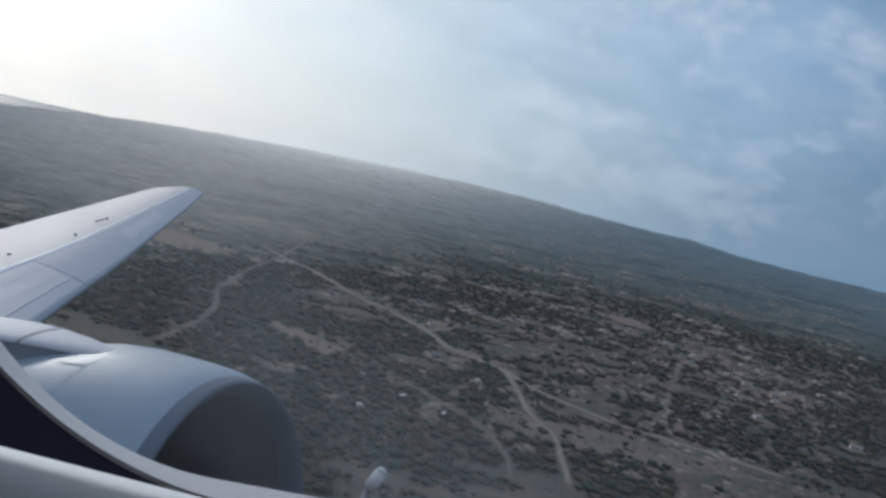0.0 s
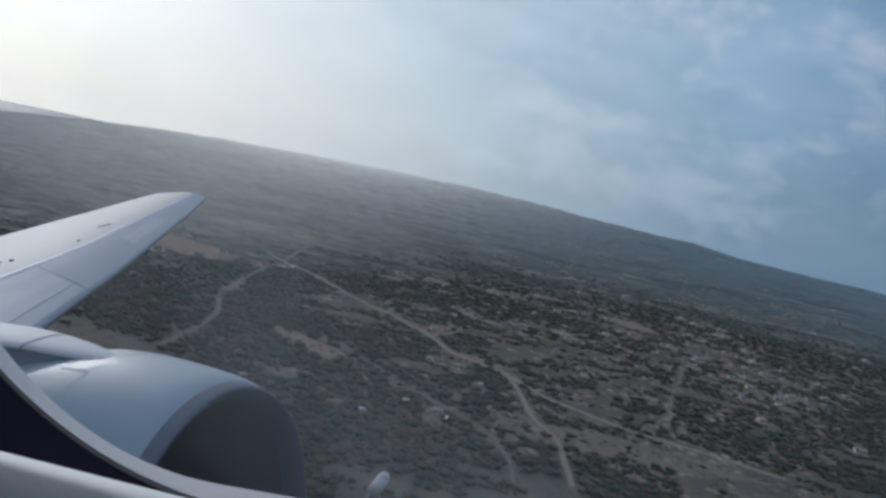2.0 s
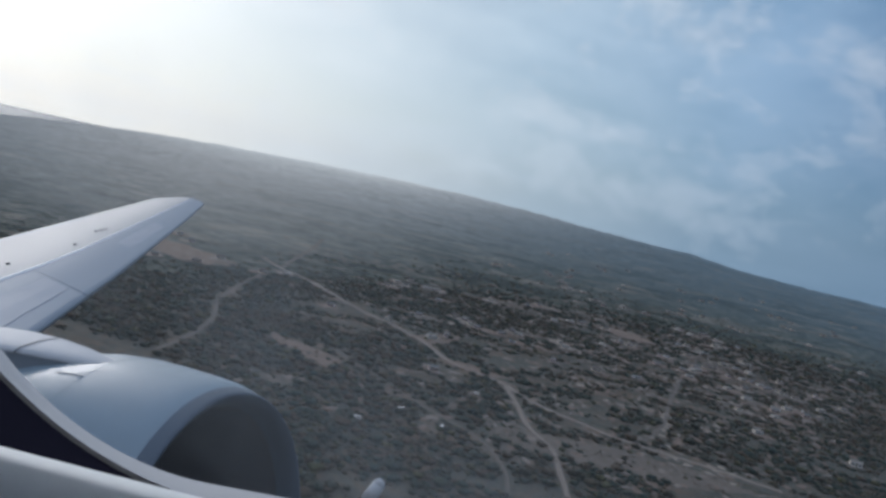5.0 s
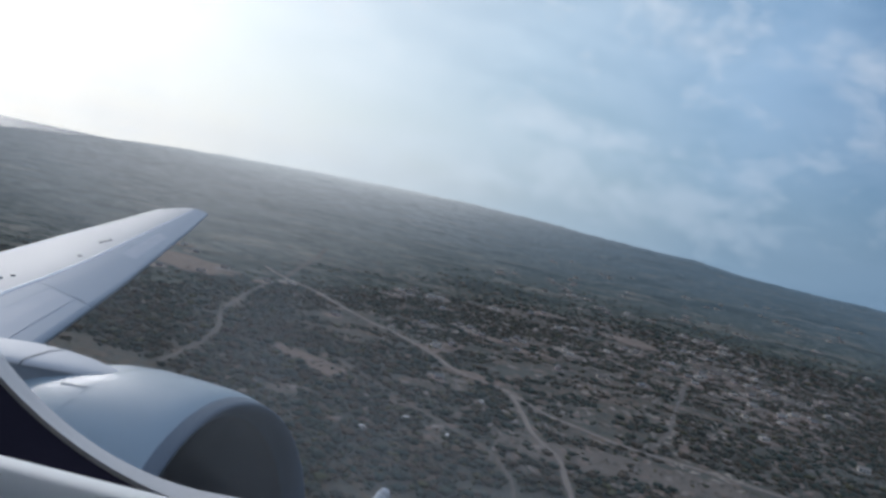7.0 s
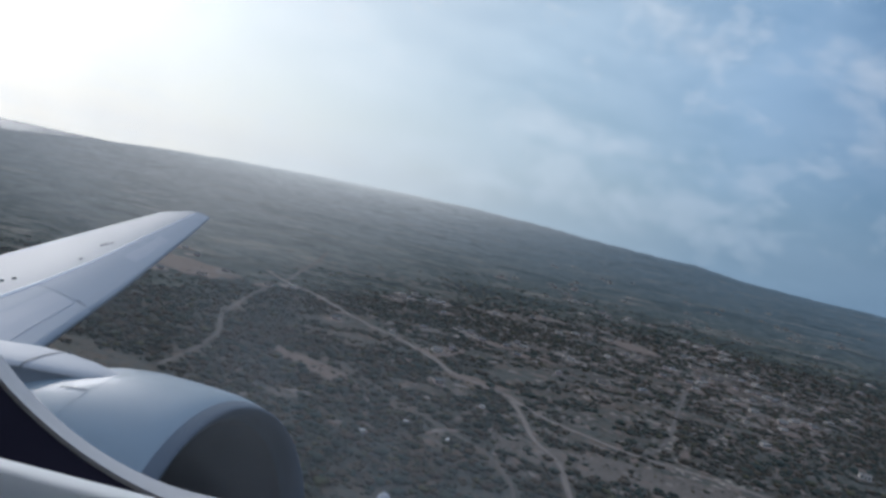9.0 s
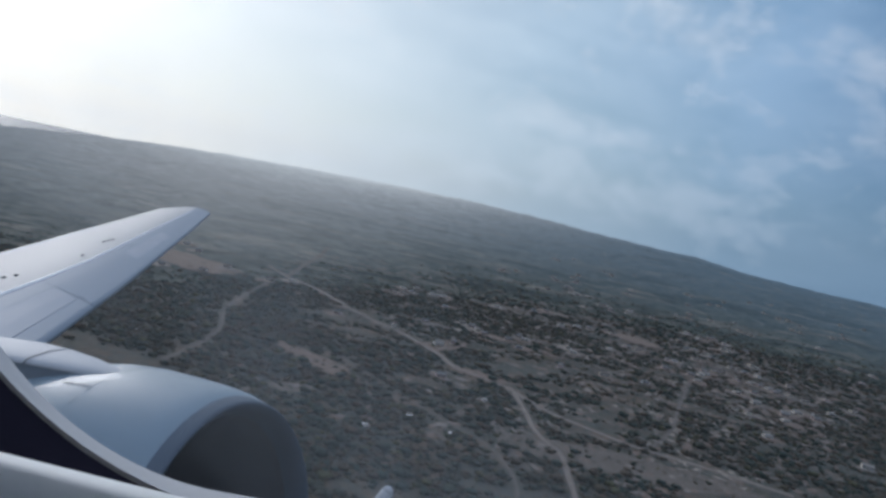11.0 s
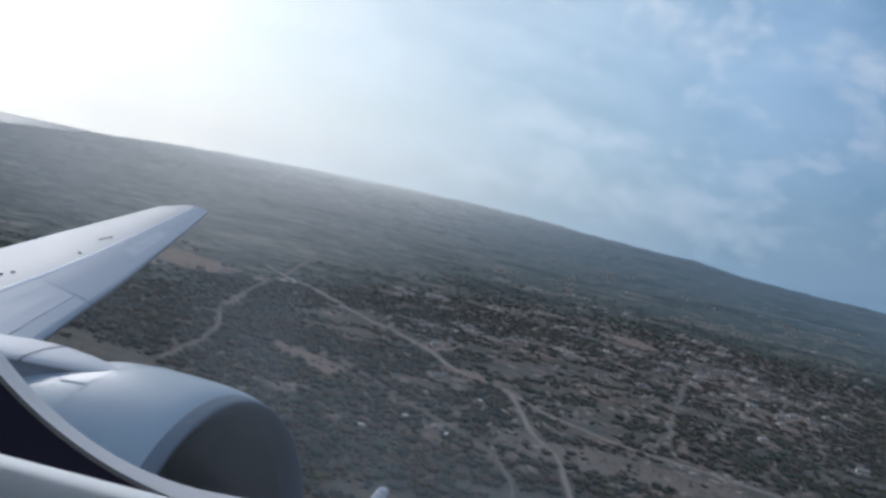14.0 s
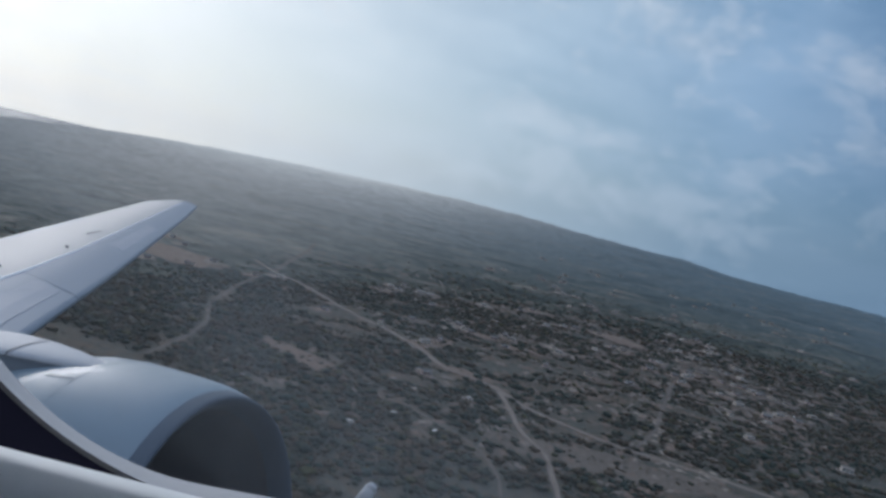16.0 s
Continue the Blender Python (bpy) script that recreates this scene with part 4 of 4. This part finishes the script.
def make_wing():
    wing = part("wing", wing_piece("wing", UPPER + LOWER, -1.0, TIP, M_WINGTOP, 24), airliner, "pale grey painted upper wing surface with sealed seams")
    edges = [0.6, 2.6, 5.98, 12.52]
    for a, b in zip(edges, edges[1:]):
        part("slat", wing_piece("slat", SLAT, a + 0.006, b - 0.006, M_GREY, 18), wing, "grey leading edge slat")
    strip = [(0.135, 0.0307), (0.09, 0.0132), (0.055, -0.0025), (0.055, -0.007), (0.09, 0.008), (0.135, 0.0255)]
    for a, b in ((3.2, 5.93), (7.9, 9.6)):
        part("slat_panel", wing_piece("slat_panel", strip, a, b, M_PALE, 4, False), wing, "paler rectangular slat panel")
    band = [(0.062, 0.0012), (0.05, -0.0045), (0.03, -0.0130), (0.03, -0.0180), (0.062, -0.0040)]
    part("edge_band", wing_piece("edge_band", band, 6.02, 12.4, M_GREY, 8, False), wing, "paler strip along the leading edge")
    for r in (9.3, 10.9):
        line = [(0.19, 0.0468), (0.13, 0.0292), (0.09, 0.0132), (0.05, -0.0048), (0.02, -0.0168), (0.02, -0.022), (0.09, 0.008), (0.19, 0.041)]
        part("slat_joint", wing_piece("slat_joint", line, r, r + 0.025, M_COWL, 2, False), wing, "thin grey slat joint")
    # squared wing tip
    rows = []
    for k in range(7):
        a = k / 6 * math.pi / 2
        out, thin = TIP - 0.02 + 0.28 * math.sin(a), max(0.45, math.cos(a))
        rows.append([wing_at(out, 0.5 + (c - 0.5) * (1 - 0.22 * (1 - math.cos(a))) + 0.12 * (1 - math.cos(a)), h * thin) for c, h in [(0.02, -0.022), (0.06, 0.0), (0.13, 0.028)] + UPPER + LOWER + [(0.04, -0.06), (0.0, -0.04)]])
    v, f = lattice(rows, True)
    k = len(rows[0])
    f.append(tuple(range(6 * k, 7 * k)))
    part("wing_tip", mesh_of("wing_tip", v, f, M_GREY, True), wing, "grey squared wing tip")
    # seams and vents
    seam = [(0.194, 0.0474), (0.200, 0.0522), (0.2045, 0.0526), (0.207, 0.0510), (0.207, 0.0470), (0.194, 0.0410)]
    part("seam", wing_piece("seam", seam, 1.0, 12.3, M_SEAL, 12, False), wing, "bright sealed skin joint")
    for a, b in ((4.0, 7.4), (7.5, 10.2)):
        flap = [(0.862, 0.0180), (0.985, 0.0034), (0.985, 0.001), (0.862, 0.013)]
        part("flap" if a < 5 else "aileron", wing_piece("flap", flap, a, b, M_PALE, 5, False), wing, "pale trailing edge panel")
    for r, c in ((5.88, 0.352), (6.02, 0.328), (7.25, 0.269), (8.23, 0.337), (8.34, 0.324), (8.45, 0.309)):
        bm = bmesh.new()
        p = Vector(wing_at(r, c, np.interp(c, [u for u, _ in UPPER], [w for _, w in UPPER])))
        bmesh.ops.create_cone(bm, cap_ends=True, segments=10, radius1=0.025, radius2=0.023, depth=0.03, matrix=Matrix.Translation(p))
        part("vent", from_bm("vent", bm, M_VENT), wing, "small dark vent")


make_wing()

ENGINE = (-2.404, -3.284, -2.126)
RAD = 0.972


def revolve(name, profile, mat, steps=64, cant=True):
    """A ring surface round the engine's axis: profile rows of (metres behind the lip, radius over RAD)."""
    rows = []
    for back, k in profile:
        row = []
        for j in range(steps):
            a = j / steps * math.tau
            shift = -0.034 * math.cos(a) * RAD * k * max(0.0, 1 - max(back, 0)) if cant else 0.0
            flat = 1.0 if math.sin(a) > -0.6 else 0.96
            row.append((ENGINE[0] - back + shift, ENGINE[1] - RAD * k * math.cos(a), ENGINE[2] + RAD * k * math.sin(a) * flat))
        rows.append(row)
    return mesh_of(name, *lattice(rows, True), mat, True)


def make_engine():
    outer = [(0.085, 0.975), (0.11, 0.99), (0.17, 1.008), (0.25, 1.025), (0.5, 1.06), (0.72, 1.083), (0.92, 1.086), (1.12, 1.065), (1.35, 1.02), (1.65, 0.96), (2.05, 0.89), (2.6, 0.80), (3.2, 0.70), (3.8, 0.60)]
    nacelle = part("engine_nacelle", revolve("engine_nacelle", outer, M_COWL), airliner, "blue-grey painted engine cowl")
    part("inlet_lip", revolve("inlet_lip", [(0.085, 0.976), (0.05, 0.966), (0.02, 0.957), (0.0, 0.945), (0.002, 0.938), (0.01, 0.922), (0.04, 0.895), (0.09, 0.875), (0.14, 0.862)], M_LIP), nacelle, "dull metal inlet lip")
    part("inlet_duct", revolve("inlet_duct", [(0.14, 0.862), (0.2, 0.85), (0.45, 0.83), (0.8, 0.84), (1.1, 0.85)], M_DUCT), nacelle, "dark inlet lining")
    part("fan_disc", revolve("fan_disc", [(1.08, 0.86), (1.10, 0.3), (1.12, 0.02)], M_FAN), nacelle, "dark fan face")
    part("spinner", revolve("spinner", [(0.75, 0.01), (0.8, 0.08), (0.95, 0.2), (1.09, 0.30)], M_FAN), nacelle, "dark spinner cone")
    part("exhaust_nozzle", revolve("exhaust_nozzle", [(3.75, 0.56), (4.2, 0.50), (4.6, 0.43), (4.6, 0.39), (3.9, 0.42)], M_LIP), nacelle, "dull metal exhaust nozzle")
    part("cowl_seam", revolve("cowl_seam", [(0.700, 1.0808), (0.7018, 1.0826), (0.7036, 1.0812)], M_JOINT, 96), nacelle, "thin dark cowl joint")
    # short latch joint beside the fairing, along the cowl's inboard shoulder
    rows = []
    for back in np.linspace(0.71, 0.90, 8):
        k = float(np.interp(back, [b for b, _ in outer], [r for _, r in outer])) + 0.002
        rows.append([(ENGINE[0] - back, ENGINE[1] - RAD * k * math.cos(radians(a)), ENGINE[2] + RAD * k * math.sin(radians(a))) for a in (102.0, 102.35, 102.7)])
    part("latch_joint", mesh_of("latch_joint", *lattice(rows), M_JOINT), nacelle, "short dark latch joint")
    # pylon fairing from the cowl's top to the wing
    rows = []
    for back, half, crest in ((0.62, 0.03, 1.03), (0.75, 0.08, 1.055), (1.0, 0.135, 1.095), (1.25, 0.175, 1.125), (1.5, 0.20, 1.142), (1.8, 0.21, 1.148), (2.2, 0.21, 1.145), (2.8, 0.20, 1.14), (3.6, 0.18, 1.15), (4.4, 0.16, 1.12)):
        body = crest - 0.70
        row = [(ENGINE[0] - back, ENGINE[1] - half * k, ENGINE[2] + 0.70 + body * w)
               for k, w in ((-0.98, 0.905), (-1.0, 0.910), (-0.985, 0.930), (-0.92, 0.955), (-0.74, 0.98), (-0.3, 0.995), (0, 1.0), (0.3, 0.995), (0.74, 0.98), (0.92, 0.955), (0.985, 0.930), (1.0, 0.910), (0.98, 0.905))]
        rows.append(row)
    pylon = part("pylon", mesh_of("pylon", *lattice(rows), M_WHITE, True), airliner, "white pylon fairing over the engine")
    for side in (-1, 1):
        wall = [[(r[0][0], ENGINE[1] + side * abs(r[0][1] - ENGINE[1]) * lean, z) for lean, z in ((0.97, ENGINE[2] + 0.45), (0.98, r[0][2] + 0.004))] for r in rows]
        part("pylon_wall", mesh_of("pylon_wall", *lattice(wall), M_GREY), pylon, "grey pylon side wall")
    for k in (3, 6):
        band = []
        for dx in (-0.008, 0.008):
            band.append([(x + dx, ENGINE[1] + (y - ENGINE[1]) * 1.012, z + 0.003) for x, y, z in rows[k]])
        part("joint", mesh_of("joint", *lattice(band), M_SEAM), pylon, "dark panel joint")


make_engine()


def rounded(left, right, low, high, radius, y, n=30):
    """A rounded rectangle in the plane of the cabin wall, y metres from the eye."""
    out = []
    for cx, cz, a0 in ((right - radius, high - radius, 0), (left + radius, high - radius, 90), (left + radius, low + radius, 180), (right - radius, low + radius, 270)):
        for k in range(n + 1):
            a = radians(a0 + 90 * k / n)
            out.append((cx + radius * math.cos(a), y, cz + radius * math.sin(a)))
    return out


def make_cabin():
    edge = (-0.2735, 0.213, -0.0977, 0.32, 0.1285)
    outer = (-0.2596, 0.204, -0.0908, 0.29, 0.1474)
    inner = (-0.182, 0.15, -0.0502, 0.26, 0.0465)

    def ring(name, loops, mat, label):
        """A moulding through rounded rectangles; the inner surround sits turned by three degrees."""
        rows = []
        for (l, r, lo, hi, rad), grow, y in loops:
            turn = 0.0545 if lo == inner[2] else 0.0
            rows.append([(x, v, z - turn * (x - inner[0])) for x, v, z in rounded(l - grow, r + grow, lo - grow, hi + grow, rad + grow, y)])
        return part(name, mesh_of(name, *lattice(rows, True), mat, True), airliner, label)

    ring("window_frame", [(outer, 0.0, -0.165), (edge, 0.0, -0.190), (edge, 0.002, -0.194), (edge, 0.03, -0.198), (edge, 0.04, -0.198), (edge, 0.04, -0.18), (outer, 0.012, -0.168), (outer, 0.0, -0.165)], M_TRIM, "pale grey sloping window frame")
    ring("window_seal", [(outer, 0.0012, -0.1645), (outer, 0.005, -0.156), (outer, 0.012, -0.14), (outer, 0.020, -0.115), (inner, 0.02, -0.108), (inner, 0.006, -0.106)], M_GASKET, "black rubber window seal")
    ring("window_reveal", [(inner, 0.005, -0.107), (inner, 0.0, -0.103), (inner, 0.0, -0.098), (inner, 0.012, -0.088), (inner, 0.045, -0.078), (inner, 0.10, -0.07), (inner, 0.45, -0.055)], M_LINING, "pale plastic window surround")
    # the clear pane, 5 mm thick, held by the seal
    loops = [rounded(outer[0] - 0.0008, outer[1] + 0.0008, outer[2] - 0.0008, outer[3] + 0.0008, outer[4], y, 8) for y in (-0.1635, -0.1680)]
    v, f = lattice(loops, True)
    k = len(loops[0])
    pane = part("window_pane", mesh_of("window_pane", v, f + [tuple(range(k)), tuple(range(2 * k - 1, k - 1, -1))], M_PANE), airliner, "clear plastic window pane with a dusty film")
    pane.visible_shadow = False
    # fuselage shell round the cabin, open where the window is
    rows = []
    axis_y, axis_z, rad = 1.70, -0.25, 1.88
    shape = [(11.2, 0.02, -0.55), (11.1, 0.35, -0.55), (10.8, 0.75, -0.5), (10.3, 1.15, -0.42), (9.5, 1.5, -0.25), (8.5, 1.75, -0.08), (7.2, 1.88, 0.0)]
    shape += [(x, rad, 0.0) for x in (5.0, 3.0, 1.5, 0.35, -0.45, -1.6, -3.0, -5.0, -7.0, -9.0, -12.0, -15.0)]
    shape += [(-17.0, 1.75, 0.1), (-19.0, 1.45, 0.32), (-21.0, 1.0, 0.62), (-23.0, 0.5, 0.95), (-24.2, 0.12, 1.15), (-24.3, 0.01, 1.15)]
    for x, r, up in shape:
        row = []
        for j in range(72):
            a = math.tau * j / 72 - math.pi / 2 - radians(6)
            row.append((x, axis_y + r * math.sin(a), axis_z + up + r * math.cos(a)))
        rows.append(row)
    v, f = lattice(rows, True)
    keep = []
    for q in f:
        c = [sum(v[i][k] for i in q) / 4 for k in range(3)]
        if not (-0.5 < c[0] < 0.4 and c[1] < 0 and -0.45 < c[2] < 0.55):
            keep.append(q)
    me = mesh_of("fuselage", v, keep, M_WHITE, True)
    part("fuselage", me, airliner, "white fuselage skin")
    # the other cabin windows along the side
    cabin_pane = mesh_of("cabin_window", [(p[0], 0, p[2]) for p in rounded(-0.13, 0.13, -0.18, 0.18, 0.1, 0, 5)] + [(p[0], -0.012, p[2]) for p in rounded(-0.12, 0.12, -0.17, 0.17, 0.09, 0, 5)],
                   [(k, (k + 1) % 24, 24 + (k + 1) % 24, 24 + k) for k in range(24)] + [tuple(range(24, 48))], M_WINDOW)
    for k in range(-24, 14):
        if k and not -14.8 < -0.1 + k * 0.51 < -14.0:
            ob = part("cabin_window", cabin_pane, airliner)
            ob.location = (-0.08 + k * 0.51, axis_y - rad * math.cos(radians(10)) - 0.004, axis_z + rad * math.sin(radians(10)))
            ob.rotation_euler = (radians(-10), 0, 0)
    # small drain mast below the window
    bm = bmesh.new()
    a, b = Vector((-0.443, -1.0, -0.466)), Vector((-0.457, -0.985, -0.488))
    turn = (a - b).to_track_quat("Z", "Y").to_matrix().to_4x4()
    bmesh.ops.create_cone(bm, cap_ends=True, segments=16, radius1=0.0105, radius2=0.010, depth=(a - b).length, matrix=Matrix.Translation((a + b) / 2) @ turn)
    bmesh.ops.create_uvsphere(bm, u_segments=12, v_segments=8, radius=0.010, matrix=Matrix.Translation(a))
    mast = part("drain_mast", from_bm("drain_mast", bm, M_WHITE, True), airliner, "small white drain mast")
    c = Vector((-0.50, -0.2, -1.0))
    bm = bmesh.new()
    turn = (b - c).to_track_quat("Z", "Y").to_matrix().to_4x4()
    bmesh.ops.create_cone(bm, cap_ends=True, segments=12, radius1=0.012, radius2=0.006, depth=(b - c).length, matrix=Matrix.Translation((b + c) / 2) @ turn)
    part("stem", from_bm("stem", bm, M_SEAM, True), mast, "thin dark stem")


make_cabin()
